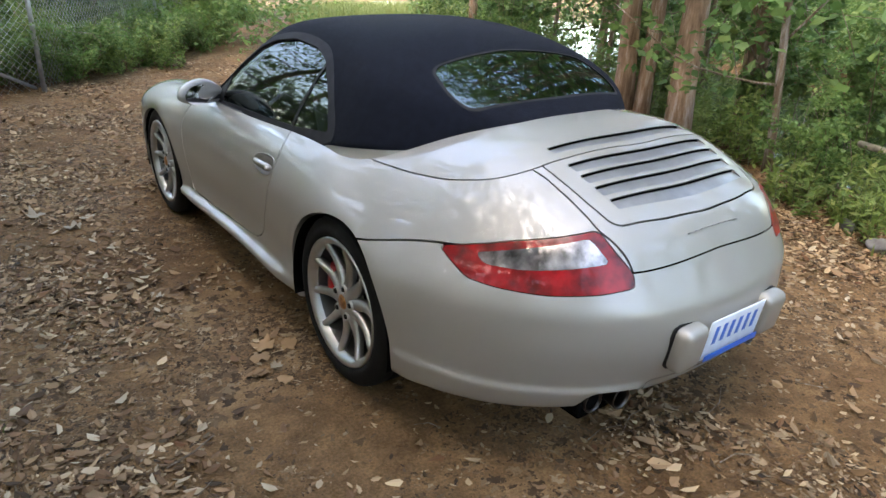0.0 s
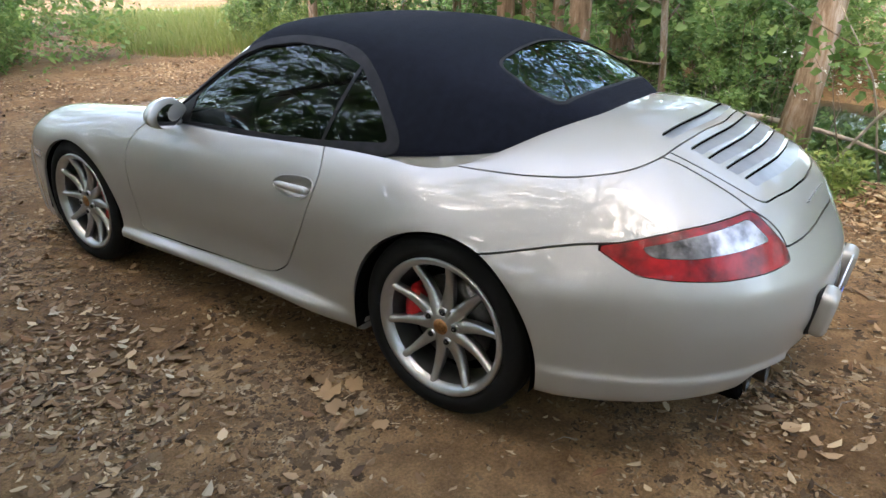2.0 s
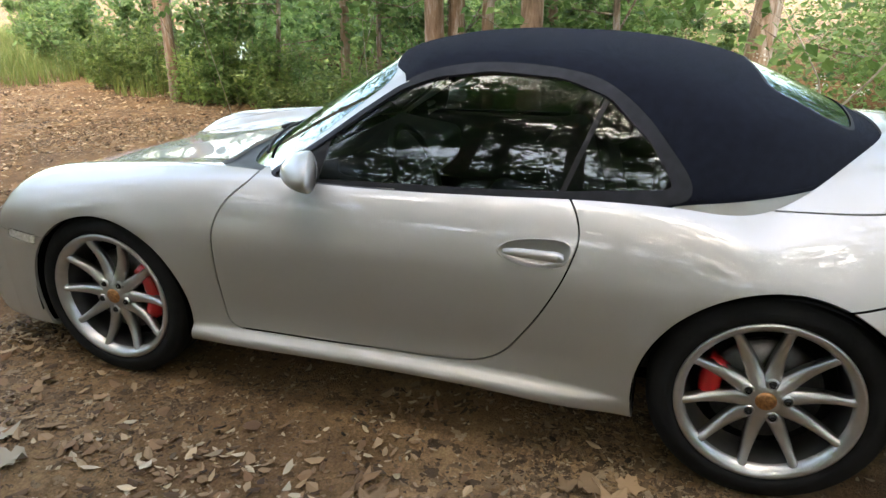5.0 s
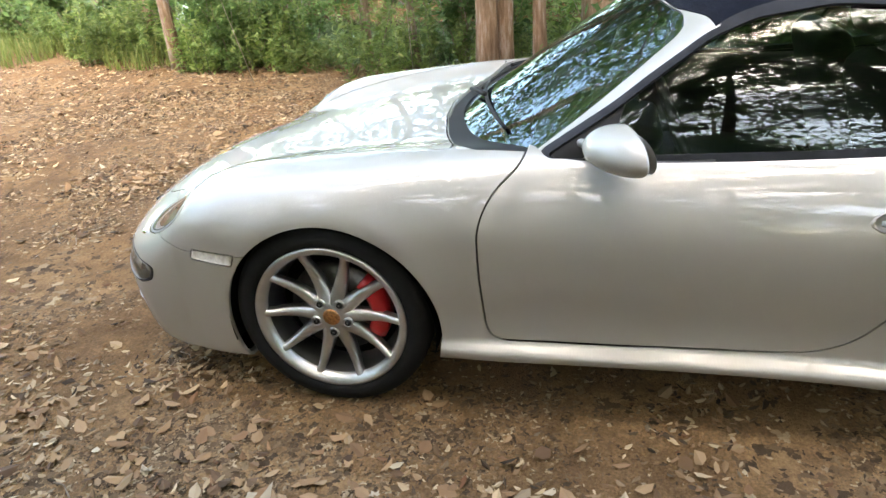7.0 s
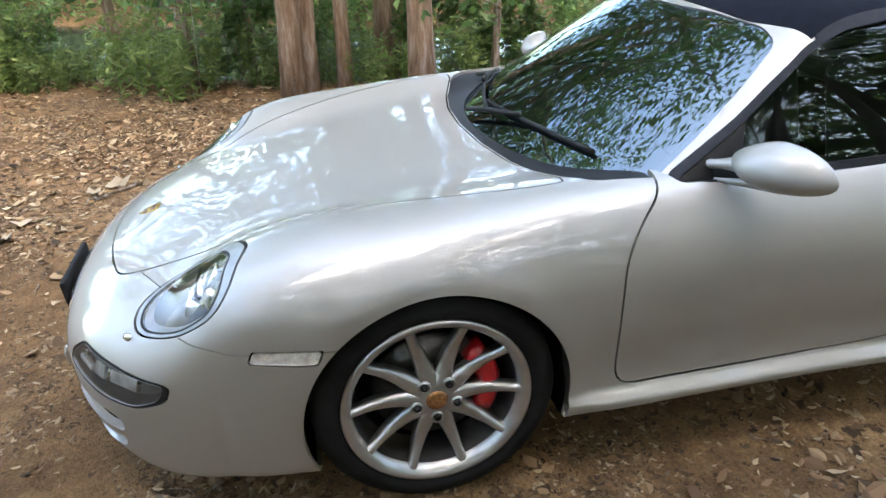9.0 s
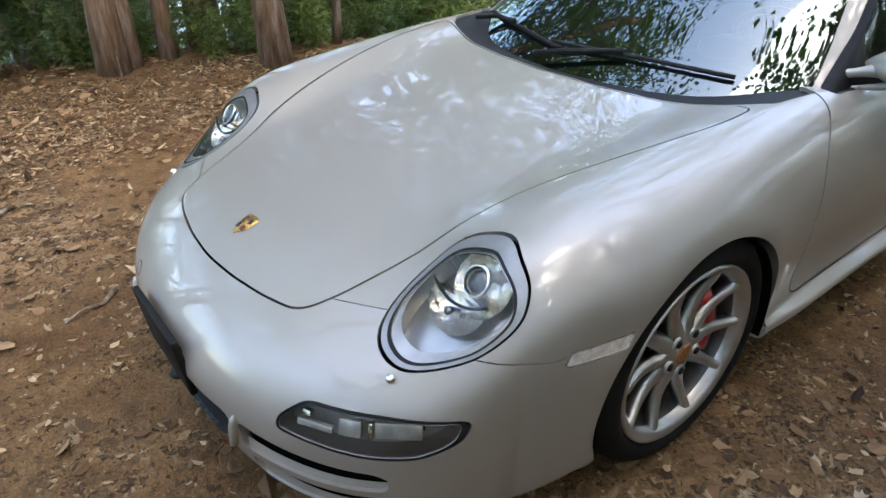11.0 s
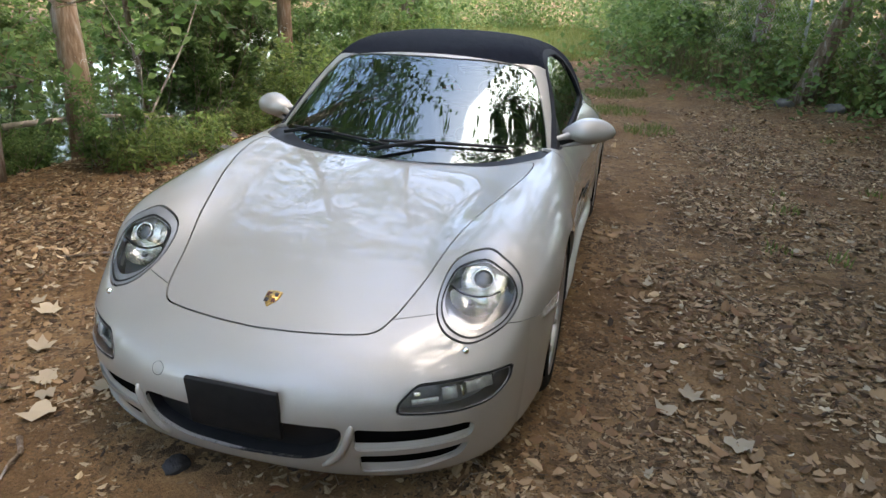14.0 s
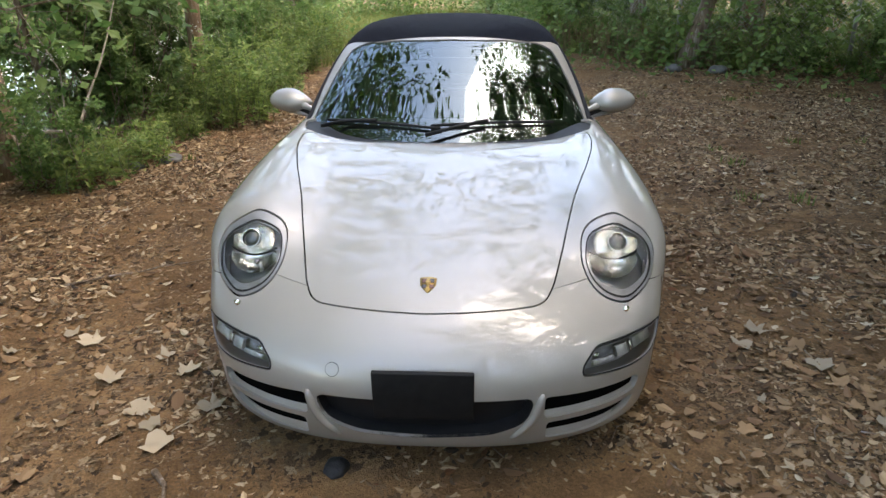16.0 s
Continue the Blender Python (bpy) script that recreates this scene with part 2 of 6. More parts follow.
# ---------------------------------------------------------------- materials
def car_paint():
    """Silver metallic paint: fine flakes under a clear coat, thin road dust low down is left to the ground's bounce."""
    m = material("silver_paint", (0.347, 0.328, 0.298), 0.5, 0.62, coat=1.0)
    nt = m.node_tree
    b = nt.nodes["Principled BSDF"]
    tc = nt.nodes.new("ShaderNodeTexCoord")
    v = nt.nodes.new("ShaderNodeTexVoronoi")
    v.inputs["Scale"].default_value = 1800
    mp = nt.nodes.new("ShaderNodeMapRange")
    mp.inputs[3].default_value, mp.inputs[4].default_value = 0.5, 0.7
    n = nt.nodes.new("ShaderNodeTexNoise")
    n.inputs["Scale"].default_value, n.inputs["Detail"].default_value = 5, 8
    mp2 = nt.nodes.new("ShaderNodeMapRange")
    mp2.inputs[1].default_value, mp2.inputs[2].default_value, mp2.inputs[3].default_value, mp2.inputs[4].default_value = 0.35, 0.75, 0.004, 0.018
    nt.links.new(tc.outputs["Object"], v.inputs["Vector"])
    nt.links.new(tc.outputs["Object"], n.inputs["Vector"])
    b.inputs["Coat IOR"].default_value = 1.55
    b.inputs["Specular IOR Level"].default_value = 0.3
    nt.links.new(v.outputs["Color"], mp.inputs[0])
    nt.links.new(mp.outputs[0], b.inputs["Roughness"])
    nt.links.new(n.outputs["Fac"], mp2.inputs[0])
    nt.links.new(mp2.outputs[0], b.inputs["Coat Roughness"])
    return m


paint = car_paint()
slat_paint = material("grey_silver_louvre", (0.25, 0.25, 0.258), 0.4, 0.5, noise_scale=20, vary=0.12, coat=0.4)
fabric = material("black_fabric", (0.005, 0.0065, 0.0125), 0.9, spec=0.15, noise_scale=30, vary=0.25, bump=0.5, bump_scale=900)
rubber = material("black_rubber", (0.010, 0.010, 0.010), 0.65, spec=0.25, noise_scale=20, vary=0.3)
dark = material("black_plastic", (0.010, 0.010, 0.011), 0.5, spec=0.25, noise_scale=15, vary=0.2)
# near-black without gloss: the shade inside gaps and openings as a colour
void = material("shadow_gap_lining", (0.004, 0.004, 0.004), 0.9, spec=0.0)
tyre_mat = material("tyre_rubber", (0.007, 0.007, 0.007), 0.8, spec=0.14, noise_scale=9, vary=0.4, bump=0.15, bump_scale=60)
alloy = material("silver_alloy", (0.46, 0.46, 0.455), 0.33, 0.9, noise_scale=14, vary=0.12, coat=0.4)
steel = material("brushed_steel", (0.35, 0.34, 0.33), 0.4, 1.0, noise_scale=25, vary=0.2)
chrome = material("chrome", (0.75, 0.75, 0.75), 0.08, 1.0)
red_paint = material("red_caliper_paint", (0.4, 0.009, 0.013), 0.3, coat=0.5)
ws_glass = glass("windscreen_glass", (0.27, 0.335, 0.3), ior=2.1, sheen=(0.8, 0.96, 1.0))
side_glass = glass("side_glass", (0.24, 0.285, 0.26), ior=1.55, sheen=(0.92, 1.0, 0.98))
clear_lens = glass("clear_lens", (0.95, 0.95, 0.95), ior=1.45)


# ---------------------------------------------------------------- the car: body surface
REAR_Y, FRONT_Y, HUB_Z = 0.0, 2.35, 0.328
deck = curve((-1.12, -1.02, -0.985, -0.94, -0.88, -0.827, -0.77, -0.66, -0.57, -0.4, -0.2, 0.0, 0.3, 1.2, 1.9, 2.2, 2.58, 2.9, 3.12, 3.23, 3.32, 3.42),
             (0.6, 0.735, 0.79, 0.84, 0.882, 0.912, 0.938, 0.985, 1.018, 1.043, 1.04, 1.015, 0.95, 0.88, 0.84, 0.81, 0.75, 0.685, 0.63, 0.59, 0.54, 0.46), 0.06)
crown = curve((-0.9, -0.5, -0.3, 0.0, 0.3, 0.8, 1.7), (0.6, 0.62, 0.58, 0.42, 0.16, 0.03, 0.0))
hollow = curve((1.6, 1.7, 2.0, 2.6, 3.2), (0.0, 0.06, 0.1, 0.12, 0.2))
ridge_z = curve((1.2, 1.7, 1.96, 2.36, 2.66, 2.8, 2.92, 3.05, 3.15), (0.85, 0.852, 0.845, 0.817, 0.79, 0.755, 0.68, 0.55, 0.43), 0.05)
ridge_x = curve((1.5, 2.0, 2.5, 2.8, 3.1), (0.72, 0.70, 0.67, 0.66, 0.64))
width = curve((-0.8, -0.3, 0.0, 0.2, 0.5, 0.8, 1.2, 1.6, 2.0, 2.35, 2.7, 3.0), (0.9, 0.905, 0.907, 0.902, 0.884, 0.868, 0.86, 0.864, 0.878, 0.89, 0.888, 0.88), 0.12)
floor_z = curve((-1.1, -0.9, -0.4, 0.4, 1.0, 2.0, 2.7, 3.1, 3.4), (0.30, 0.245, 0.225, 0.193, 0.21, 0.203, 0.14, 0.11, 0.096))
shoulder = curve((0.1, 0.3, 0.5, 0.62, 0.7, 0.78, 0.86, 0.95), (-0.035, -0.016, -0.002, 0.0, -0.014, -0.045, -0.105, -0.21), 0.04)
nose_y = curve((0.1, 0.13, 0.2, 0.3, 0.4, 0.47, 0.55, 0.65, 0.8), (3.3, 3.335, 3.365, 3.39, 3.405, 3.4, 3.37, 3.31, 3.2), 0.04)
tail_y = curve((0.2, 0.27, 0.36, 0.5, 0.58, 0.66, 0.72, 0.78, 0.86), (-0.97, -1.02, -1.055, -1.085, -1.085, -1.05, -1.02, -1.0, -0.97), 0.03)


def body_field(x, y, z):
    """Negative inside the car's body below the belt line."""
    ax = np.abs(x)
    top = deck(y) - np.where(y < 1.6, crown(y) * ax**3, hollow(y) * ax**2)
    ridge = ridge_z(y) - (ax - ridge_x(y)) ** 2 / 0.5 - 4 * np.clip(1.7 - y, 0, 9) ** 2
    f_top = (z - smax(top, ridge - 0.012, 0.08) + 0.004) * 0.95
    hip = np.exp(-(((np.hypot(y - REAR_Y, z - 0.33) - 0.38) / 0.05) ** 2)) * 0.006 + np.exp(-(((np.hypot(y - FRONT_Y, z - 0.33) - 0.375) / 0.05) ** 2)) * 0.007
    mid = np.exp(-(((y - 1.24) / 0.76) ** 8))
    sill = 0.044 * mid / (1 + np.exp(np.clip((z - 0.262) / 0.005, -60, 60)))
    lip = 0.0105 / (1 + np.exp(np.clip((z - 0.335) / 0.0045, -60, 60))) / (1 + np.exp(np.clip((y + 0.42) / 0.02, -60, 60)))
    f_side = ax - (width(y) + shoulder(z) + hip + sill + lip - 0.012 * mid * np.exp(-(((z - 0.36) / 0.1) ** 2)))
    a, b = 0.9, nose_y(z) - 2.5
    f_nose = (((ax / a) ** 2.5 + (np.clip(y - 2.5, 0, 9) / b) ** 2.5) ** 0.4 - 1) * 0.85
    bt = -0.1 - tail_y(z)
    f_tail = (((ax / 0.912) ** 2.3 + (np.clip(-0.1 - y, 0, 9) / bt) ** 2.3) ** (1 / 2.3) - 1) * 0.85
    f_tail = f_tail - lip * np.where(ax > 0.35, 1.0, -1.0 + 2 * np.clip((ax - 0.29) / 0.06, 0, 1))
    f = smax(f_top, f_side, 0.05)
    f = smax(f, f_nose - 0.028, 0.005 + 0.1 * np.clip((y - 2.4) / 0.5, 0, 1) ** 2)
    f = smax(f, f_tail - 0.012, 0.005 + 0.06 * np.clip((-0.2 - y) / 0.4, 0, 1) ** 2)
    return smax(f, floor_z(y) - z, 0.02)


roof = curve((-0.75, -0.5, -0.38, -0.2, 0.0, 0.2, 0.4, 0.65, 0.9, 1.1, 1.3), (0.78, 0.925, 0.99, 1.085, 1.178, 1.248, 1.285, 1.302, 1.303, 1.292, 1.262), 0.08)
screen_y = curve((0.75, 0.83, 0.95, 1.05, 1.15, 1.22, 1.3), (2.11, 2.0, 1.82, 1.67, 1.51, 1.395, 1.25), 0.03)
cabin_x = curve((0.75, 0.85, 0.95, 1.05, 1.15, 1.25, 1.35), (0.765, 0.742, 0.71, 0.668, 0.612, 0.535, 0.44), 0.03)


def cabin_field(x, y, z):
    """Negative inside the soft top, screen and side windows."""
    ax = np.abs(x)
    f_roof = (z - roof(y) + np.interp(y, (0.2, 0.9), (0.14, 0.06)) * ax**2 + np.interp(y, (0.2, 0.9), (0.35, 0.2)) * ax**4) * 0.9
    f_side = (ax - cabin_x(z) + 1.3 * np.clip(0.25 - y, 0, 9) ** 2) * 0.9
    f_scr = (y - screen_y(z) + np.interp(z, (0.8, 1.2), (0.56, 0.74)) * ax**2) * 0.6
    f = smax(f_roof, f_side, 0.04)
    f = smax(f, f_scr, 0.02)
    return smax(f, 0.72 - z, 0.01)


shell = skin(body_field, -0.45, 2.8, 0.47, 330, 340, 76)
shell = refine(shell, body_field, lambda v: (v[:, 1] > 2.55) & (v[:, 2] > 0.49) & (np.abs(v[:, 0]) > 0.47))
plain_shell = skin(body_field, -0.45, 2.8, 0.47, 200, 200, 50)
for up in (0.5, 0.37):
    shell = refine(shell, body_field, lambda v: (v[:, 1] > 2.75) & (v[:, 2] > 0.13) & (v[:, 2] < up))
shell = refine(shell, body_field, lambda v: (v[:, 1] < -0.3) & (v[:, 2] < 0.42) & (v[:, 2] > 0.24))
shell = refine(shell, body_field, lambda v: (np.abs(v[:, 0]) > 0.75) & (np.abs(v[:, 1] - 1.15) < 0.9) & (v[:, 2] < 0.32) & (v[:, 2] > 0.2))
shell = refine(shell, body_field, lambda v: (v[:, 1] < -0.48) & (v[:, 2] > 0.84) & (np.abs(v[:, 0]) < 0.45))
cabin = skin(cabin_field, -0.1, 1.3, 0.85, 170, 260, 70)


# ---------------------------------------------------------------- the car: outlines of panels, lamps and openings
def both(half):
    """A closed outline from its right half, which runs from the middle line round to the middle line."""
    h = np.asarray(half, float)
    return np.vstack((h, [p for p in h[::-1] * (-1, 1) if p[0] < 0]))


DOOR = rounded([(1.685, 1.0), (1.714, 0.842), (1.80, 0.775), (1.85, 0.68), (1.85, 0.55), (1.842, 0.41), (1.832, 0.280), (1.42, 0.280), (1.02, 0.288), (0.885, 0.3),
                (0.79, 0.35), (0.676, 0.52), (0.607, 0.66), (0.575, 0.77), (0.6, 0.84), (0.65, 0.885), (0.65, 1.0)], 0.07)
HOOD = rounded(both([(0.0, 3.246), (0.14, 3.236), (0.27, 3.212), (0.375, 3.178), (0.412, 3.1), (0.468, 2.88), (0.525, 2.65), (0.6, 2.4), (0.65, 2.2), (0.672, 2.05), (0.668, 1.95),
                     (0.62, 1.955), (0.41, 2.022), (0.21, 2.062), (0.0, 2.075)]), 0.05)
TONNEAU = rounded(both([(0.0, 0.6), (0.705, 0.6), (0.705, 0.285), (0.7, 0.1), (0.675, -0.16), (0.628, -0.38), (0.57, -0.5), (0.475, -0.57), (0.3, -0.605), (0.0, -0.63)]), 0.06)
LID = rounded(both([(0.0, -0.58), (0.3, -0.555), (0.47, -0.52), (0.45, -0.62), (0.437, -0.853), (0.385, -0.95), (0.375, -1.1), (0.0, -1.15)]), 0.02)
COWL = rounded(both([(0.0, 2.068), (0.21, 2.055), (0.41, 2.015), (0.62, 1.948), (0.69, 1.88), (0.72, 1.7), (0.0, 1.6)]), 0.02)
GRILLE_LID = rounded(both([(0.0, -0.5), (0.43, -0.5), (0.425, -0.6), (0.405, -0.79), (0.385, -0.872), (0.2, -0.91), (0.0, -0.922)]), 0.05)
TAIL_LAMP = rounded([(-0.275, 0.73), (0.069, 0.785), (0.40, 0.823), (0.43, 0.815), (0.575, 0.712), (0.592, 0.672), (0.442, 0.66), (0.218, 0.655), (-0.0, 0.66), (-0.13, 0.668)], 0.02)
TAIL_CLEAR = rounded([(-0.10, 0.738), (0.08, 0.765), (0.38, 0.806), (0.475, 0.742), (0.3, 0.728), (0.1, 0.716), (-0.06, 0.715)], 0.02)
HEAD_LAMP = closed([(0.640, 0.746), (0.711, 0.724), (0.762, 0.686), (0.781, 0.632), (0.752, 0.572), (0.672, 0.539), (0.595, 0.554), (0.54, 0.59), (0.52, 0.642), (0.545, 0.71)])
FOG = rounded([(0.792, 0.458), (0.786, 0.40), (0.748, 0.368), (0.661, 0.368), (0.492, 0.386), (0.492, 0.418), (0.536, 0.466), (0.683, 0.467)], 0.02)
VENT_UP = rounded([(0.375, 0.34), (0.685, 0.322), (0.705, 0.30), (0.695, 0.26), (0.375, 0.256)], 0.018)
VENT_LOW = rounded([(0.385, 0.236), (0.692, 0.238), (0.668, 0.19), (0.56, 0.165), (0.385, 0.158)], 0.018)
GRILLE = rounded(both([(0.0, 0.342), (0.348, 0.342), (0.318, 0.245), (0.215, 0.2), (0.0, 0.187)]), 0.04)
EXHAUST = rounded([(0.325, 0.15), (0.325, 0.295), (0.35, 0.322), (0.49, 0.322), (0.515, 0.295), (0.515, 0.15)], 0.03)
MARKER = rounded([(2.802, 0.562), (2.634, 0.561), (2.65, 0.521), (2.816, 0.526)], 0.008)
HANDLE = closed([(0.827, 0.709), (0.782, 0.741), (0.682, 0.756), (0.607, 0.751), (0.597, 0.711), (0.632, 0.676), (0.712, 0.668), (0.792, 0.681)])
WINDOW = rounded([(1.675, 0.832), (1.43, 0.850), (0.9, 0.866), (0.653, 0.879), (0.325, 0.911), (0.405, 1.03), (0.545, 1.15), (0.69, 1.194), (0.92, 1.207), (1.11, 1.182), (1.22, 1.14), (1.36, 1.045), (1.47, 0.965)], 0.03)
SEAL = closed([(1.70, 0.80), (1.2, 0.82), (0.653, 0.84), (0.288, 0.884), (0.374, 1.05), (0.526, 1.174), (0.681, 1.219), (0.92, 1.232), (1.11, 1.207), (1.232, 1.154), (1.372, 1.056), (1.484, 0.976)])
SCREEN = rounded(both([(0.0, 1.216), (0.3, 1.207), (0.47, 1.186), (0.545, 1.152), (0.606, 1.05), (0.66, 0.93), (0.71, 0.80), (0.715, 0.74), (0.0, 0.72)]), 0.03)
REAR_WINDOW = rounded(both([(0.0, 0.128), (0.24, 0.105), (0.415, 0.085), (0.44, -0.09), (0.40, -0.185), (0.24, -0.205), (0.0, -0.218)]), 0.06)


def field_of(sh, outline, a, b, where=None, mirror=False):
    """Signed distance of a shell's vertices to an outline seen along one axis; far outside where the mask is off."""
    v = sh[0]
    q = np.stack((a(v), b(v)), 1)
    g = np.full(len(v), 9.0)
    k = np.ones(len(v), bool) if where is None else where(v)
    g[k] = inside(q[k], outline)
    return g


X = lambda v: v[:, 0]
AX = lambda v: np.abs(v[:, 0])
Y = lambda v: v[:, 1]
Z = lambda v: v[:, 2]
U = lambda v: -v[:, 1] - np.abs(v[:, 0])
left = lambda sh: clip(sh, sh[0][:, 0])
right = lambda sh: clip(sh, -sh[0][:, 0])
front = lambda v: v[:, 1] > 2.55
rear = lambda v: v[:, 1] < -0.35
side = lambda v: np.abs(v[:, 0]) > 0.6
high = lambda v: v[:, 2] > 0.52


def panel(name, sh, parent, mat=None, label="", edge=0.012):
    """A body panel with turned-in edges."""
    return part(name, joined(sh, rim_of(sh, edge)), mat or paint, parent, label)


car = empty("sports_car", "silver convertible sports car with closed black fabric roof", "car")

# the opening under the roof, the wheel arches
body = clip(shell, 0.012 - cabin_field(*shell[0].T))
lining = clip(plain_shell, 0.012 - cabin_field(*plain_shell[0].T))
for yc, zc, r in ((FRONT_Y - 0.01, 0.302, 0.364), (REAR_Y - 0.004, 0.302, 0.388)):
    body = clip(body, np.where(np.abs(body[0][:, 0]) > 0.5, r - np.hypot(body[0][:, 1] - yc, body[0][:, 2] - zc), -1))
    lining = clip(lining, np.where(np.abs(lining[0][:, 0]) > 0.5, r + 0.01 - np.hypot(lining[0][:, 1] - yc, lining[0][:, 2] - zc), -1))

# lamps and openings
head, body = split(body, field_of(body, HEAD_LAMP, AX, Z, front), 0.0022)
fog, body = split(body, field_of(body, FOG, AX, Z, front), 0.001)
vent_a, body = split(body, field_of(body, VENT_UP, AX, Z, front), 0.0)
vent_b, body = split(body, field_of(body, VENT_LOW, AX, Z, front), 0.0)
grille, body = split(body, field_of(body, GRILLE, X, Z, lambda v: v[:, 1] > 3.1), 0.0)
marker, body = split(body, field_of(body, MARKER, Y, Z, side), 0.0025)
tail, body = split(body, field_of(body, TAIL_LAMP, U, Z, rear), 0.0015)
for outline, a, b, where in ((HEAD_LAMP, AX, Z, front), (FOG, AX, Z, front), (VENT_UP, AX, Z, front), (VENT_LOW, AX, Z, front), (GRILLE, X, Z, lambda v: v[:, 1] > 3.1), (TAIL_LAMP, U, Z, rear), (HANDLE, Y, Z, lambda v: np.abs(v[:, 0]) > 0.6)):
    lining = clip(lining, -field_of(lining, outline, a, b, where))

body = clip(body, -field_of(body, EXHAUST, AX, Z, lambda v: v[:, 1] < -0.7))
lining = clip(lining, -field_of(lining, EXHAUST, AX, Z, lambda v: v[:, 1] < -0.7))

# panels
door, body = split(body, field_of(body, DOOR, Y, Z, lambda v: (np.abs(v[:, 0]) > 0.6) & (v[:, 2] > 0.2)))
door = clip(door, -field_of(door, HANDLE, Y, Z))
hood, body = split(body, field_of(body, HOOD, X, Y, lambda v: (v[:, 1] > 1.8) & (v[:, 2] > 0.5)))
cowl, body = split(body, field_of(body, COWL, X, Y, lambda v: (v[:, 1] > 1.55) & (v[:, 2] > 0.7)), 0.0)
tonneau, body = split(body, field_of(body, TONNEAU, X, Y, lambda v: (v[:, 1] < 0.7) & (v[:, 2] > 0.6)))
seam = curve((-0.8, -0.67, -0.27, 0.07, 0.4, 0.58, 1.0, 1.3), (0.645, 0.664, 0.736, 0.76, 0.74, 0.712, 0.727, 0.73), 0.06)
rear_bumper, body = split(body, np.where(body[0][:, 1] < -0.05, body[0][:, 2] - seam(U(body[0])), 1))
lid, body = split(body, field_of(body, LID, X, Y, lambda v: (v[:, 1] < -0.4) & (v[:, 2] > 0.6)))
grille_lid, lid = split(lid, field_of(lid, GRILLE_LID, X, Y))
slots = []
for y, w in ((-0.552, 0.357), (-0.652, 0.357), (-0.708, 0.354), (-0.766, 0.347), (-0.824, 0.338)):
    arc = [(u * w, y + 0.03 * u * u) for u in np.linspace(-1, 1, 15)]
    outline = rounded(arc + [(u * w * 0.985, y + 0.03 * u * u - (0.048 - 0.008 * u * u)) for u in np.linspace(1, -1, 15)], 0.006)
    if y > -0.6:
        slot, tonneau = split(tonneau, field_of(tonneau, outline, X, Y), 0.0)
    else:
        slot, grille_lid = split(grille_lid, field_of(grille_lid, outline, X, Y), 0.0)
    lining = clip(lining, -field_of(lining, outline, X, Y, lambda v: (v[:, 1] < -0.4) & (v[:, 2] > 0.6)))
    slots.append((y, w, slot))
bv = body[0]
nose_line = np.interp(np.abs(bv[:, 0]), (0.0, 0.41, 0.55, 0.62), (3.2, 3.108, 3.03, 2.9))
g = np.where(np.abs(bv[:, 0]) < 0.62, nose_line - bv[:, 1], np.maximum(bv[:, 2] - np.interp(bv[:, 1], (2.7, 2.85, 3.0), (0.556, 0.552, 0.575)), 2.5 - bv[:, 1]))
g = np.minimum(g, np.maximum(bv[:, 2] - 0.5, 2.5 - bv[:, 1]))
front_bumper, body = split(body, g, 0.0012)
fender, body = split(body, 1.846 - body[0][:, 1], 0.0)

panel("hood", hood, car)
panel("cowl", moved(cowl, -0.012), car, dark, "black plastic cowl under the screen")
panel("front_bumper", front_bumper, car)
panel("rear_bumper", rear_bumper, car)
panel("convertible_lid", tonneau, car)
panel("engine_lid", lid, car)
vent_lid = panel("engine_grille", grille_lid, car)
panel("body", body, car, edge=0.05)
for half in (left, right):
    panel("front_fender", half(fender), car, edge=0.05)
doors = [panel("door", half(door), car) for half in (left, right)]
# inner sheet, black in place of the shade behind the panel gaps
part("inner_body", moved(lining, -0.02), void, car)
for sh, blade in ((vent_a, 0.277), (vent_b, 0.187)):
    for half in (left, right):
        # black sheet just behind the opening, coloured as the duct's inner shade
        duct = part("air_intake", moved(half(sh), -0.022), void, car, "dark air intake with silver louvre")
        part("louvre", rim_of(half(sh), 0.023), paint, duct)
        low = clip(half(sh), half(sh)[0][:, 2] - blade)
        slope = (low[0] - low[1] * np.clip((low[0][:, 2:3] - blade + 0.045) * 0.35, 0.003, 0.02), low[1] + (0, 0, 0.5), low[2])
        part("louvre_blade", slope, paint, duct)
part("radiator_grille", joined(moved(grille, -0.05), rim_of(grille, 0.051)), dark, car, "black plastic lower grille")


# ---------------------------------------------------------------- the car: lamps
def on_body(x, y=None, z=None):
    """A place and outward normal on the body: give x and z for the nose or tail (y hints which), or x and y for the top, or y and z for the flank."""
    e = 0.004
    if x is None:
        lo, hi, make = 0.3, 1.2, lambda u: (-u, y, z)
    elif y in ("nose", "tail"):
        s = 1 if y == "nose" else -1
        lo, hi, make = (1.5, 3.7, lambda u: (x, u, z)) if s > 0 else (0.3, 1.5, lambda u: (x, -u, z))
    else:
        lo, hi, make = 0.4, 1.3, lambda u: (x, y, u)
    for _ in range(40):
        mid = (lo + hi) / 2
        lo, hi = (mid, hi) if body_field(*make(mid)) < 0 else (lo, mid)
    p = np.array(make(lo), float)
    n = np.array([body_field(*(p + d)) - body_field(*(p - d)) for d in np.eye(3) * e])
    return Vector(p), Vector(n / np.linalg.norm(n))


def along(p, n, up=(0, 0, 1)):
    """A pose at p whose z axis points along n."""
    z = Vector(n).normalized()
    x = Vector(up).cross(z).normalized()
    return Matrix.Translation(p) @ Matrix((x, z.cross(x), z)).transposed().to_4x4()


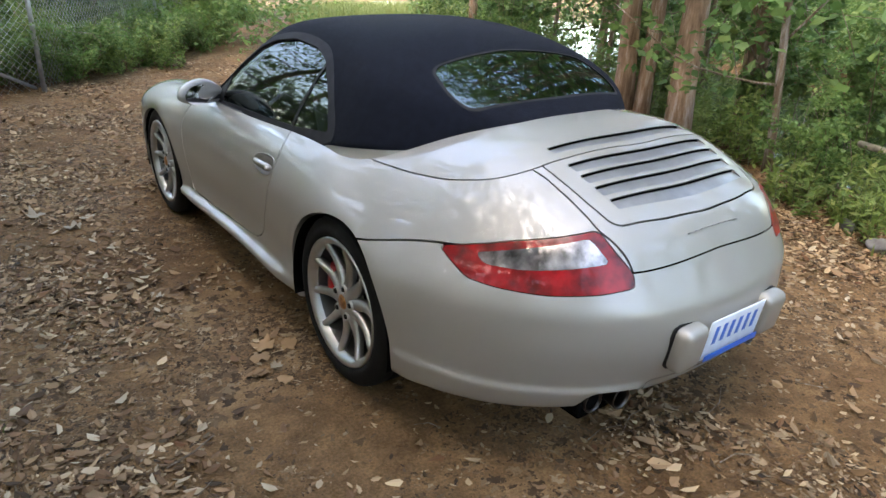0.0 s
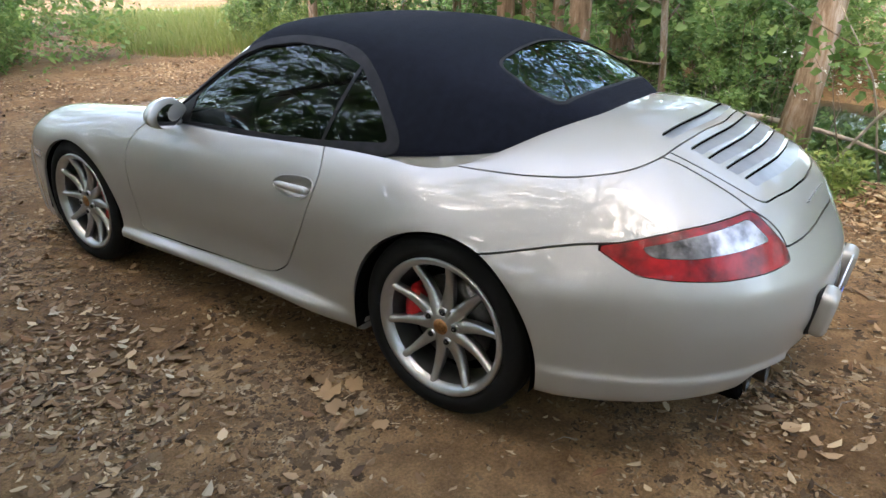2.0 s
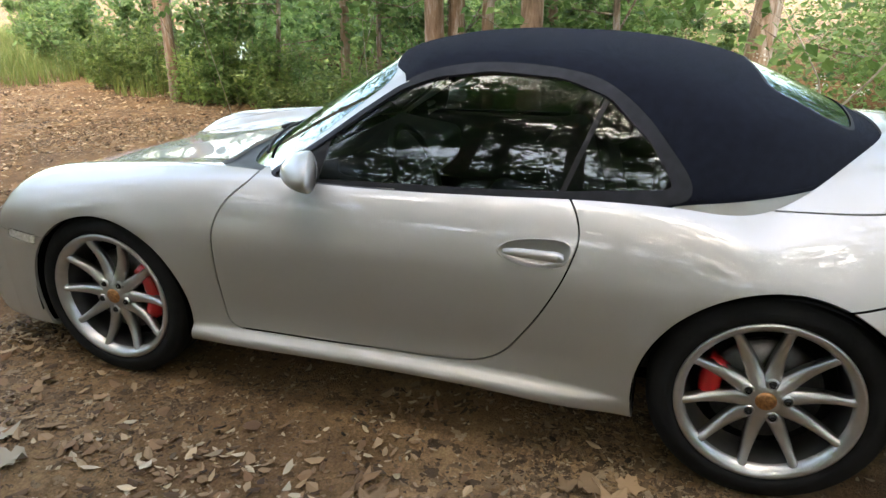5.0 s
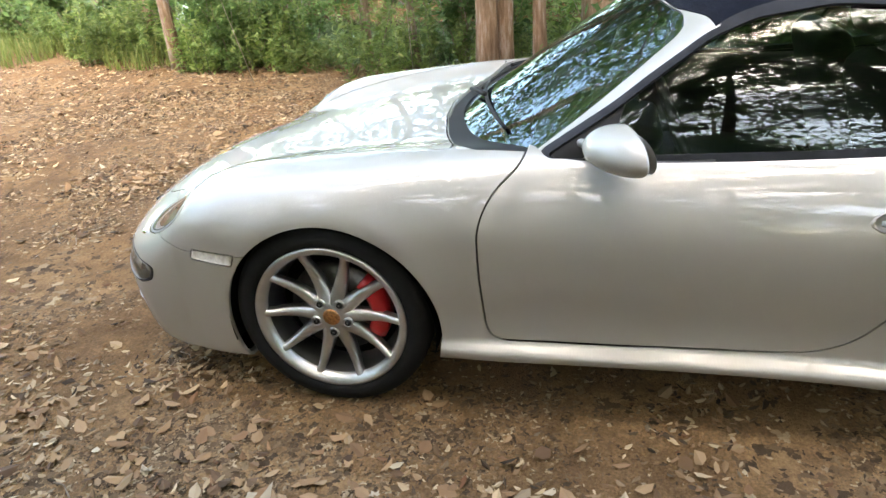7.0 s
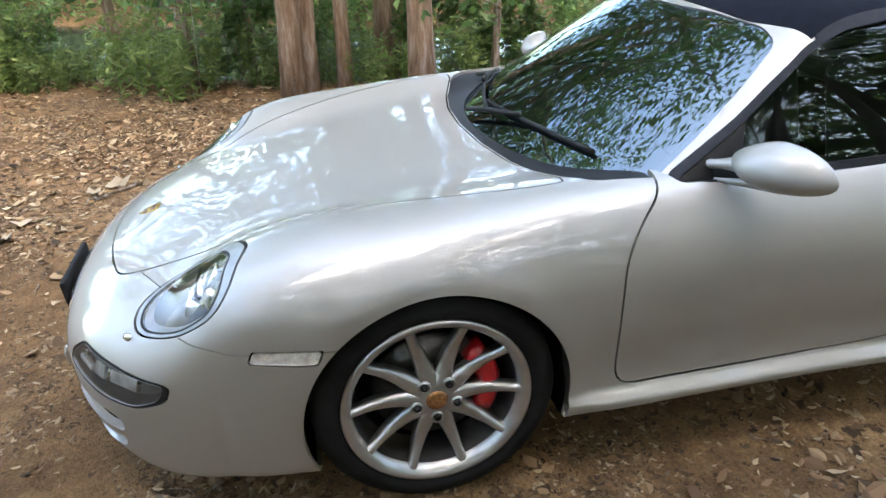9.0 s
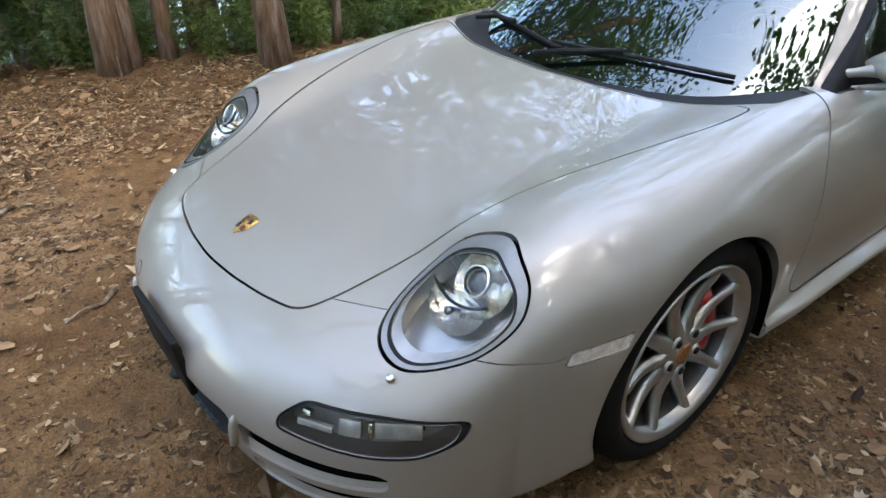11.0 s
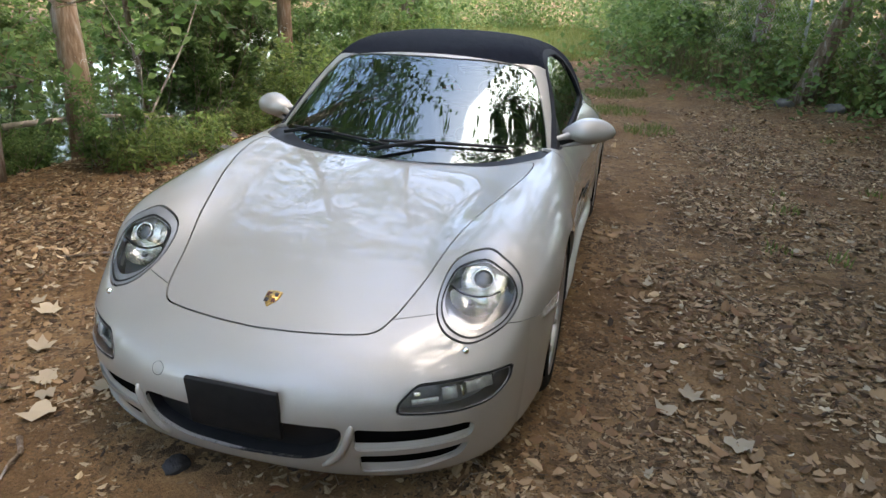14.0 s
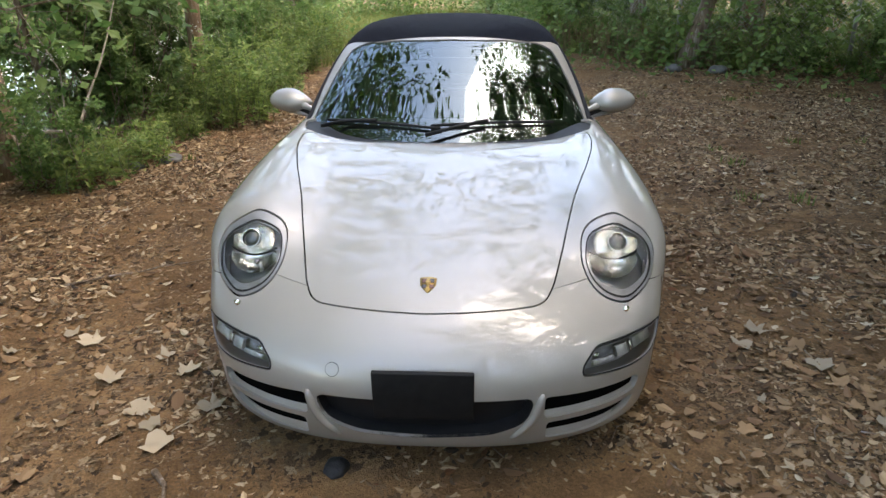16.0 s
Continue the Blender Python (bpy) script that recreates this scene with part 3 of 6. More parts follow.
def bowl(profile, m, seg=28):
    """A turned shape whose axis is the pose's z axis."""
    bm = lathe(profile, seg)
    bmesh.ops.transform(bm, matrix=m @ Matrix.Rotation(radians(-90), 4, "Y"), verts=bm.verts)
    return bm


bezel_mat = material("lamp_housing_grey", (0.25, 0.25, 0.25), 0.42, 0.6, noise_scale=20, vary=0.1, coat=0.3)
reflector = material("lamp_reflector", (0.82, 0.80, 0.72), 0.1, 1.0, noise_scale=40, vary=0.15, bump=0.55, bump_scale=48)
tail_red = material("ruby_lamp_plastic", (0.2, 0.002, 0.004), 0.35, noise_scale=16, vary=0.8, spec=0.2, coat=0.4, bump=0.08, bump_scale=60)
tail_clear = material("ribbed_clear_lamp_plastic", (0.30, 0.275, 0.27), 0.12, 0.5, noise_scale=22, vary=0.75, coat=1.0, bump=0.12, bump_scale=60)


bowl_mat = material("pale_lamp_bowl", (0.36, 0.36, 0.345), 0.22, 0.6, noise_scale=9, vary=0.25)
lens_mat = material("lens_glass", (0.06, 0.065, 0.06), 0.05, 0.3, coat=1.0)
bulb_mat = material("bulb_cap", (0.25, 0.25, 0.25), 0.2, 1.0)
edge_mat = material("lamp_inner_silver", (0.4, 0.4, 0.39), 0.35, 0.5, noise_scale=25, vary=0.15)
fog_grey = material("fog_reflector_grey", (0.62, 0.61, 0.58), 0.22, 0.4, noise_scale=30, vary=0.3)


def ring_of(sh, outline, a, b, inset):
    """Splits a lamp's cover into its rim and its inner window."""
    g = field_of(sh, outline, a, b)
    return clip(sh, -g - inset), clip(sh, g + inset)


for half, s in ((left, -1), (right, 1)):
    # head lamp: grey rim, seal, bright inner edge, clear cover, bowl, upper and lower reflectors
    h = half(head)
    hz = h[0][:, 2]
    g = field_of(h, HEAD_LAMP, AX, Z) + np.interp(hz, (0.54, 0.62, 0.76), (0.008, 0.011, 0.024))
    rim, inner = clip(h, -g), clip(h, g)
    lamp = part("headlamp", joined(rim, rim_of(h, 0.03)), bezel_mat, car, "oval headlamp with grey rim")
    g = field_of(inner, HEAD_LAMP, AX, Z) + np.interp(inner[0][:, 2], (0.54, 0.62, 0.76), (0.0125, 0.0155, 0.0285))
    part("seal", moved(clip(inner, -g), -0.001), rubber, lamp)
    cover = clip(inner, g)
    part("cover", cover, clear_lens, lamp, "clear headlamp cover")
    g = field_of(cover, HEAD_LAMP, AX, Z) + np.interp(cover[0][:, 2], (0.54, 0.60, 0.66, 0.76), (0.033, 0.024, 0.0195, 0.0325))
    part("inner_edge", moved(clip(cover, -g), -0.006), edge_mat, lamp, "silvery inner edge")
    v = cover[0]
    c = v.mean(0)
    n = cover[1].mean(0)
    n /= np.linalg.norm(n)
    deep = v - n * 0.07
    part("bowl", joined((deep, cover[1], cover[2]), rim_of((v, np.tile(n, (len(v), 1)), cover[2]), 0.07)), bowl_mat, lamp, "smooth grey lamp bowl")
    up = along(Vector(c) - Vector(n) * 0.04 + Vector((s * 0.016, -0.058, 0.062)), (s * 0.05, 0.8, 0.6))
    part("projector", bowl([(0.016, 0.038), (0.024, 0.0365), (0.027, 0.033), (0.022, 0.03), (-0.02, 0.034), (-0.03, 0.044), (-0.036, 0.05)], up), reflector, lamp, "chrome projector ring")
    part("upper_reflector", bowl([(-0.006, 0.078), (-0.012, 0.07), (-0.026, 0.056), (-0.036, 0.046)], up, 36), reflector, lamp, "polished upper reflector")
    lens_bm = bmesh.new()
    bmesh.ops.create_uvsphere(lens_bm, u_segments=24, v_segments=12, radius=0.030, matrix=up @ Matrix.Translation((0, 0, 0.014)) @ Matrix.Diagonal((1, 1, 0.5, 1)))
    part("projector_lens", lens_bm, lens_mat, lamp)
    lo = along(Vector(c) - Vector(n) * 0.030 + Vector((s * -0.002, 0.0, -0.006)), (s * 0.05, 0.8, 0.6))
    bm = bmesh.new()
    rows = []
    for rr, dz in ((1.0, 0.008), (0.97, 0.004), (0.75, -0.018), (0.45, -0.03), (0.12, -0.034)):
        rows.append([bm.verts.new(lo @ Vector((0.084 * rr * math.cos(a), 0.03 + (0.074 * rr) * math.sin(a) * (1.0 if math.sin(a) < 0 else 0.28) - 0.0, dz))) for a in np.linspace(0, 2 * math.pi, 30, endpoint=False)])
    for p, q in zip(rows, rows[1:]):
        for i in range(30):
            bm.faces.new((p[i - 1], p[i], q[i], q[i - 1]))
    bm.faces.new(rows[-1])
    bmesh.ops.recalc_face_normals(bm, faces=bm.faces)
    beam = part("main_beam", bm, reflector, lamp, "faceted main beam reflector")
    part("shade", tube([lo @ Vector((0.082 * u, 0.05 - 0.028 * (1 - u * u), 0.014)) for u in np.linspace(-1, 1, 11)], 0.004), rubber, beam)
    part("bulb", bowl([(0.012, 0.0), (0.01, 0.010), (-0.03, 0.012)], lo @ pose(s * 0.012, 0.0, 0)), bulb_mat, beam)
    # washer nozzle under the lamp
    p, n2 = on_body(s * 0.65, "nose", 0.524)
    part("washer_nozzle", bowl([(0.012, 0.0), (0.011, 0.008), (0.0, 0.011)], along(p, n2)), chrome, car)
    # fog and indicator unit
    f = half(fog)
    rimf, coverf = ring_of(f, FOG, AX, Z, 0.007)
    unit = part("fog_lamp", joined(moved(rimf, -0.003), rim_of(f, 0.02)), dark, car, "slim fog and indicator lamp in grey housing")
    part("cover", moved(coverf, -0.004), clear_lens, unit)
    part("housing", joined(moved(coverf, -0.05), rim_of(coverf, 0.05)), material("smoked_grey", (0.2, 0.196, 0.188), 0.4), unit)
    for fx, w, hh, fz, mt in ((0.57, 0.085, 0.016, 0.418, fog_grey), (0.545, 0.022, 0.014, 0.44, reflector), (0.635, 0.05, 0.038, 0.43, fog_grey), (0.712, 0.1, 0.036, 0.435, fog_grey), (0.705, 0.07, 0.007, 0.421, reflector), (0.67, 0.012, 0.036, 0.43, reflector), (0.74, 0.016, 0.016, 0.446, bulb_mat)):
        p, n2 = on_body(s * fx, "nose", fz)
        part("reflector", box(w, hh, 0.014, along(p - n2 * 0.016, n2), 0.003), mt, unit)
    # side marker
    m1 = half(marker)
    mk = part("side_marker", joined(moved(m1, -0.001), rim_of(m1, 0.008)), material("marker_plastic", (0.74, 0.72, 0.68), 0.18, 0.45, noise_scale=60, vary=0.3, coat=1.0, bump=0.3, bump_scale=200), car, "clear side marker lamp")
    # tail lamp
    t = half(tail)
    clear, redpart = split(t, field_of(t, TAIL_CLEAR, U, Z), 0.0004)
    tl = part("tail_lamp", joined(redpart, rim_of(t, 0.02)), tail_red, car, "red tail lamp with a clear wedge")
    part("clear_wedge", clear, tail_clear, tl, "clear ribbed reversing lamp")
    for u0 in np.linspace(-0.05, 0.42, 22):
        zc = np.interp(u0, (-0.05, 0.45), (0.742, 0.79))
        k = clip(clip(clear, U(clear[0]) - u0 - 0.004), u0 - U(clear[0]))if u0 < 0.2 else None
        if k is not None and len(k[2]):
            part("rib", moved(k, 0.0025), tail_clear, tl)

# nose details
for s in (-1, 1):
    ridge = []
    for u in np.linspace(0, 1, 12):
        p, n = on_body(s * (0.368 - 0.035 * u - 0.06 * u**3), "nose", 0.352 - 0.168 * u)
        ridge.append(p + n * 0.002)
    part("intake_fin", tube(ridge, 0.0125, 10, taper=[0.4, 0.9, 1.1, 1.15, 1.15, 1.1, 1.1, 1.05, 1.0, 0.95, 0.8, 0.5]), paint, car, "rounded silver fin between the air intakes")
plate_black = material("matt_black_plastic", (0.008, 0.008, 0.008), 0.7, spec=0.2, noise_scale=30, vary=0.3)
p, n = on_body(0, "nose", 0.34)
part("number_plate_holder", box(0.312, 0.018, 0.175, pose(0, p.y - 0.004, 0.362, -6), 0.004), plate_black, car, "empty black plastic plate holder")
part("number_plate_plinth", box(0.27, 0.05, 0.12, pose(0, p.y - 0.04, 0.35, -6), 0.004), dark, car)
p, n = on_body(0, "nose", 0.42)

# round tow-eye cover, seen by its joint
p, n = on_body(0.285, "nose", 0.425)
part("tow_eye_joint", bowl([(0.0003, 0.0212), (0.0006, 0.0222), (-0.001, 0.0228)], along(p, n)), rubber, car)

# badge on the hood: a plain shield in gold
p, n = on_body(0.0, 3.136)
gold = material("gold_enamel", (0.42, 0.26, 0.08), 0.3, 0.8, noise_scale=160, vary=0.5)


def shield(sc, depth, m, bm=None):
    bm = bm or bmesh.new()
    out = rounded([(-0.5, 0.62), (0, 0.7), (0.5, 0.62), (0.46, -0.05), (0.0, -0.7), (-0.46, -0.05)], 0.12)
    lo = [bm.verts.new(m @ Vector((x * sc, y * sc, 0))) for x, y in out]
    hi = [bm.verts.new(m @ Vector((x * sc * 0.9, y * sc * 0.9, depth))) for x, y in out]
    for i in range(len(out)):
        bm.faces.new((lo[i - 1], lo[i], hi[i], hi[i - 1]))
    bm.faces.new(hi)
    return bm


crest = Matrix.Translation(p) @ Matrix(((-1, 0, 0), tuple(n.cross(Vector((-1, 0, 0)))), tuple(n))).transposed().to_4x4()
badge = part("badge", shield(0.056, 0.004, crest), gold, car, "small gold shield badge")
black_enamel = material("dark_enamel", (0.03, 0.02, 0.02), 0.3)
red_enamel = material("red_enamel", (0.10, 0.025, 0.015), 0.3)
for dx, dy, m2 in ((-0.013, 0.016, red_enamel), (0.013, 0.016, black_enamel), (-0.012, -0.01, black_enamel), (0.012, -0.01, red_enamel)):
    part("field", box(0.015, 0.017, 0.002, crest @ pose(dx, dy, 0.0045), 0.0008), m2, badge)
part("centre", shield(0.02, 0.003, crest @ pose(0, 0.002, 0.004)), gold, badge)

# ---------------------------------------------------------------- the car: tail
for y, w, slot in slots:
    host = car if y > -0.6 else vent_lid
    v, n, f = slot
    span = np.interp(np.abs(v[:, 0]), (0.0, w), (0.05, 0.038))
    front_y = y + 0.03 * (v[:, 0] / w) ** 2
    s1 = np.clip((front_y - v[:, 1]) / span, 0, 1)
    slat = (v - np.outer(0.009 * (1 - s1) ** 1.2 + 0.0012, (0, 0, 1)), n + (0, 0.25, 0), f)
    part("slat", slat, slat_paint, host, "grey-silver louvre slat")
    part("slot_wall", rim_of(slot, 0.02), slat_paint, host)
    # a black strip stands in for the shade in the slot's mouth
    mouth, last = bmesh.new(), None
    for x in np.linspace(-w * 0.97, w * 0.97, 23):
        p, n = on_body(x, y + 0.03 * (x / w) ** 2 - 0.0015)
        row = [mouth.verts.new(p - Vector((0, 0, d))) for d in (0.001, 0.0105)]
        if last:
            mouth.faces.new((last[0], row[0], row[1], last[1]))
        last = row
    part("vent_slot", mouth, void, host, "dark cooling slot")

# raised script on the lid as plain bars
for i in range(9):
    x = -0.125 + i * 0.031
    p, n = on_body(x, -0.958)
    part("script_bar", box(0.015 if i % 3 else 0.02, 0.003, 0.012 if i % 4 else 0.02, along(p, n, (1, 0, 0)) @ pose(0, 0, 0.001, 0, 90, 90), 0.001), steel, car, "chrome badge bar" if i == 0 else "")

pipe_steel = material("sooty_steel", (0.06, 0.056, 0.054), 0.3, 1.0, noise_scale=25, vary=0.4)
blue = material("plate_blue", (0.02, 0.12, 0.5), 0.4)
plate_white = material("plate_pale_blue", (0.68, 0.74, 0.8), 0.35, noise_scale=30, vary=0.08)
py = on_body(0.0, "tail", 0.46)[0].y
plate = part("number_plate", box(0.305, 0.006, 0.152, pose(0, py - 0.012, 0.468, 8), 0.003), plate_white, car, "pale blue and white number plate")
part("plate_band", box(0.30, 0.004, 0.022, pose(0, py - 0.0155, 0.405, 8), 0.001), blue, plate)
for i in range(6):
    part("plate_bar", box(0.025, 0.004, 0.072, pose(-0.108 + i * 0.043, py - 0.0152, 0.482, 8), 0.002), blue, plate)
for s in (-1, 1):
    bm = box(0.125, 0.07, 0.16, pose(s * 0.225, py + 0.006, 0.465, 8), 0.03, 5)
    part("bumper_pad", bm, paint, car, "rounded silver bumper pad")
    part("pad_gap", box(0.128, 0.05, 0.163, pose(s * 0.225, py + 0.029, 0.465, 8), 0.03, 3), rubber, car)
    # solid black box: the shade of the cutout put into its colour
    part("exhaust_recess", box(0.2, 0.2, 0.13, pose(s * 0.42, on_body(s * 0.42, "tail", 0.36)[0].y + 0.16, 0.28), 0.01), void, car)
    for dx in (-0.045, 0.045):
        px = s * 0.42 + dx
        m = pose(px, on_body(px, "tail", 0.36)[0].y + 0.08, 0.272, 90)
        tip = part("tailpipe", bowl([(0.0, 0.034), (0.045, 0.04), (0.05, 0.0405), (0.051, 0.037), (0.04, 0.034), (-0.12, 0.032)], m, 24), pipe_steel, car, "round dark steel tailpipe")
        # black disc in place of the dark inside the pipe
        part("bore", bowl([(-0.02, 0.0), (-0.02, 0.034)], m, 20), void, tip)

# ---------------------------------------------------------------- the car: roof, screen, windows
seal_mat = material("window_seal_rubber", (0.022, 0.023, 0.027), 0.7, spec=0.12, noise_scale=20, vary=0.2)
canvas = clip(cabin, 0.004 - body_field(*cabin[0].T) - 0.03)
screen, canvas = split(canvas, field_of(canvas, SCREEN, X, Z, lambda v: (v[:, 1] > 1.0)), 0.0005)
window, canvas = split(canvas, field_of(canvas, WINDOW, Y, Z, lambda v: np.abs(v[:, 0]) > 0.35), 0.0005)
seal, canvas = split(canvas, field_of(canvas, SEAL, Y, Z, lambda v: (np.abs(v[:, 0]) > 0.35) & (v[:, 1] < 1.9)), 0.0)
screen_frame, canvas = split(canvas, 1.372 - 0.38 * canvas[0][:, 0] ** 2 - 0.03 * np.clip((np.abs(canvas[0][:, 0]) - 0.42) / 0.12, 0, 1) - canvas[0][:, 1], 0.001)
back, canvas = split(canvas, field_of(canvas, REAR_WINDOW, X, Y, lambda v: v[:, 2] > 0.95), 0.0)
pillar, seal = split(seal, np.where(seal[0][:, 1] > 1.2, field_of(seal, WINDOW, Y, Z) * -1 + 0.016, 1), 0.0)
hem = curve((-0.45, -0.31, -0.25, -0.15, -0.01, 0.06, 0.17, 0.28, 0.34), (1.06, 1.005, 0.968, 0.925, 0.905, 0.898, 0.886, 0.872, 0.86), 0.03)
cv = canvas[0]
fairing, canvas = split(canvas, np.where(cv[:, 1] < 0.33, cv[:, 2] - hem(cv[:, 1]), 1.0), 0.0)
for half in (left, right):
    part("lid_fairing", moved(half(fairing), 0.003), paint, car)
part("hem_seal", rim_of(moved(clip(canvas, np.where(canvas[0][:, 1] < 0.36, canvas[0][:, 2] - hem(canvas[0][:, 1]) - 0.012, 1.0)), 0.007), 0.012), seal_mat, car)
part("soft_top", joined(moved(canvas, 0.004), rim_of(moved(canvas, 0.004), 0.01)), fabric, car, "black fabric soft top, closed")
part("windscreen_frame", joined(moved(screen_frame, 0.002), rim_of(screen_frame, 0.02)), paint, car)
for half in (left, right):
    part("pillar_trim", moved(half(pillar), 0.002), paint, car)
    part("window_seal", joined(moved(half(seal), 0.006), rim_of(moved(half(seal), 0.006), 0.012)), seal_mat, car, "dark grey rubber window seal")
    w = half(window)
    wv = w[0]
    quarter, main = split(w, (wv[:, 1] - np.interp(wv[:, 2], (0.87, 1.2), (0.655, 0.53))), 0.004)
    strip = clip(w, np.abs(wv[:, 1] - np.interp(wv[:, 2], (0.87, 1.2), (0.655, 0.53))) - 0.009)
    part("window_post", moved(strip, -0.002), dark, car)
    sail, main = split(main, np.interp(main[0][:, 2], (0.83, 1.0), (1.49, 1.44)) - main[0][:, 1], 0.001)
    part("door_window", moved(main, -0.006), side_glass, car, "dark reflecting side window").visible_shadow = False
    part("quarter_window", moved(quarter, -0.006), side_glass, car).visible_shadow = False
    part("mirror_base_panel", moved(sail, -0.002), dark, car)
part("windscreen", moved(screen, -0.003), ws_glass, car, "curved windscreen").visible_shadow = False
edge_ring, _ = ring_of(screen, SCREEN, X, Z, 0.018)
part("screen_band", moved(edge_ring, -0.0045), dark, car)
part("rear_window", moved(back, 0.0), ws_glass, car, "glass rear window in the soft top").visible_shadow = False
ring, _ = ring_of(back, REAR_WINDOW, X, Y, 0.012)
part("rear_window_trim", moved(ring, 0.003), rubber, car)

# cowl, wipers


def on_screen(x, z):
    lo, hi = 0.8, 2.3
    for _ in range(30):
        mid = (lo + hi) / 2
        lo, hi = (mid, hi) if cabin_field(x, mid, z) < 0 else (lo, mid)
    return Vector((x, lo, z))


for x0, x1, z1 in ((0.02, 0.60, 0.86), (-0.52, 0.07, 0.872)):
    blade = [on_screen(x0 + (x1 - x0) * u, 0.862 + (z1 - 0.862) * u + 0.012 * math.sin(u * math.pi)) + Vector((0, 0.012, 0.006)) for u in np.linspace(0, 1, 12)]
    wiper = part("wiper", tube(blade, 0.007, 6), rubber, car, "black windscreen wiper")
    armp = [Vector((x1 + 0.02, blade[-1].y + 0.075, 0.85)), Vector((x1 - 0.1 * np.sign(x1 - x0), blade[-2].y + 0.04, 0.875)), blade[6] + Vector((0, 0.006, 0.012))]
    part("wiper_arm", tube(armp, 0.009, 6), rubber, wiper)

# door handles, mirrors
for s, d in ((-1, doors[0]), (1, doors[1])):
    flip = Matrix.Diagonal((-s, 1, 1, 1))
    bm = bmesh.new()
    prev, first = None, None
    centre = np.array((0.712, 0.713))
    rings = []
    for sc, off in ((1.02, 0.0005), (0.99, 0.004), (0.95, 0.003), (0.88, -0.010), (0.75, -0.024), (0.35, -0.028)):
        ring = []
        for q in HANDLE[::4]:
            y, z = centre + (q - centre) * sc
            p, n = on_body(None, y, z)
            ring.append(bm.verts.new(flip @ (p + n * off)))
        rings.append(ring)
    for a, b in zip(rings, rings[1:]):
        for i in range(len(a)):
            bm.faces.new((a[i - 1], a[i], b[i], b[i - 1]))
    bm.faces.new(rings[-1])
    bmesh.ops.recalc_face_normals(bm, faces=bm.faces)
    part("handle_recess", bm, paint, d)
    pts = []
    for u in np.linspace(0, 1, 12):
        p, n = on_body(None, 0.804 - 0.185 * u, 0.708 + 0.002 * math.sin(u * 3.1))
        pts.append(flip @ (p + n * (0.006 + 0.012 * math.sin(min(1, u * 1.15) * math.pi))))
    part("handle", tube(pts, 0.0145, 10, taper=[0.5, 0.75, 0.9, 1, 1, 1, 1, 1.05, 1.1, 1.2, 1.15, 0.8]), paint, d, "silver pull handle")
    p, n = on_body(None, 0.625, 0.706)
    part("lock", bowl([(0.004, 0.0), (0.004, 0.009), (0.0, 0.011)], flip @ along(p + n * 0.019, n)), steel, d)

for s in (-1, 1):
    # mirror housing: an egg cut flat at its back
    bm = bmesh.new()
    bmesh.ops.create_uvsphere(bm, u_segments=40, v_segments=24, radius=1.0)
    for v in bm.verts:
        x, y, z = v.co
        taper = 1 - 0.5 * max(0, -x) ** 2 - 0.10 * max(0, x) ** 3
        yy = y * (0.105 if y > 0 else 0.028) * taper
        v.co = (s * (0.865 + 0.130 * x), 1.445 + yy - 0.05 * x, 0.902 + z * 0.071 * taper * (1.0 if z > 0 else 0.78) - 0.002 * x)
    bmesh.ops.recalc_face_normals(bm, faces=bm.faces)
    mirror = part("door_mirror", bm, paint, doors[0 if s < 0 else 1], "silver egg-shaped door mirror")
    bm = bmesh.new()
    bmesh.ops.create_circle(bm, cap_ends=True, segments=40, radius=1.0)
    for v in bm.verts:
        x, y, z = v.co
        tp = 1 - 0.3 * max(0, -x)
        v.co = (s * (0.872 + 0.092 * x), 1.4165 - 0.046 * x, 0.900 + y * 0.051 * tp)
    part("mirror_glass", bm, material("mirror", (0.8, 0.82, 0.85), 0.01, 1.0), mirror)
    for (y0, z0), (x1, y1, z1), thick, grow in (((1.572, 0.874), (0.83, 1.488, 0.908), 0.0135, 3.0), ((1.566, 0.834), (0.885, 1.452, 0.862), 0.0095, 2.0)):
        arm = tube([(s * (0.70 + (x1 - 0.70) * u), y0 + (y1 - y0) * u, z0 + (z1 - z0) * u) for u in np.linspace(0, 1, 9)], thick, 14, taper=[1.2, 1.05] + [1 + (grow - 1) * (k / 6) ** 1.6 for k in range(7)])
        part("mirror_arm", arm, paint, mirror)
    # added dark box that stands for the shade in the open slot
    part("mirror_arm_gap", box(0.13, 0.010, 0.03, pose(s * 0.762, 1.527, 0.858, 0, 0, s * -36), 0.004), dark, mirror)

# ---------------------------------------------------------------- the car: wheels
cap_mat = material("bronze_cap", (0.35, 0.17, 0.07), 0.35, 0.7, noise_scale=120, vary=0.5)
# the alloy darkened: the shade inside the wheel is put into its colour
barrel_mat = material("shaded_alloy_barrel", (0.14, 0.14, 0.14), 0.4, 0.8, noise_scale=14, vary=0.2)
disc_mat = material("brake_disc_iron", (0.11, 0.105, 0.10), 0.4, 0.9, noise_scale=60, vary=0.2)


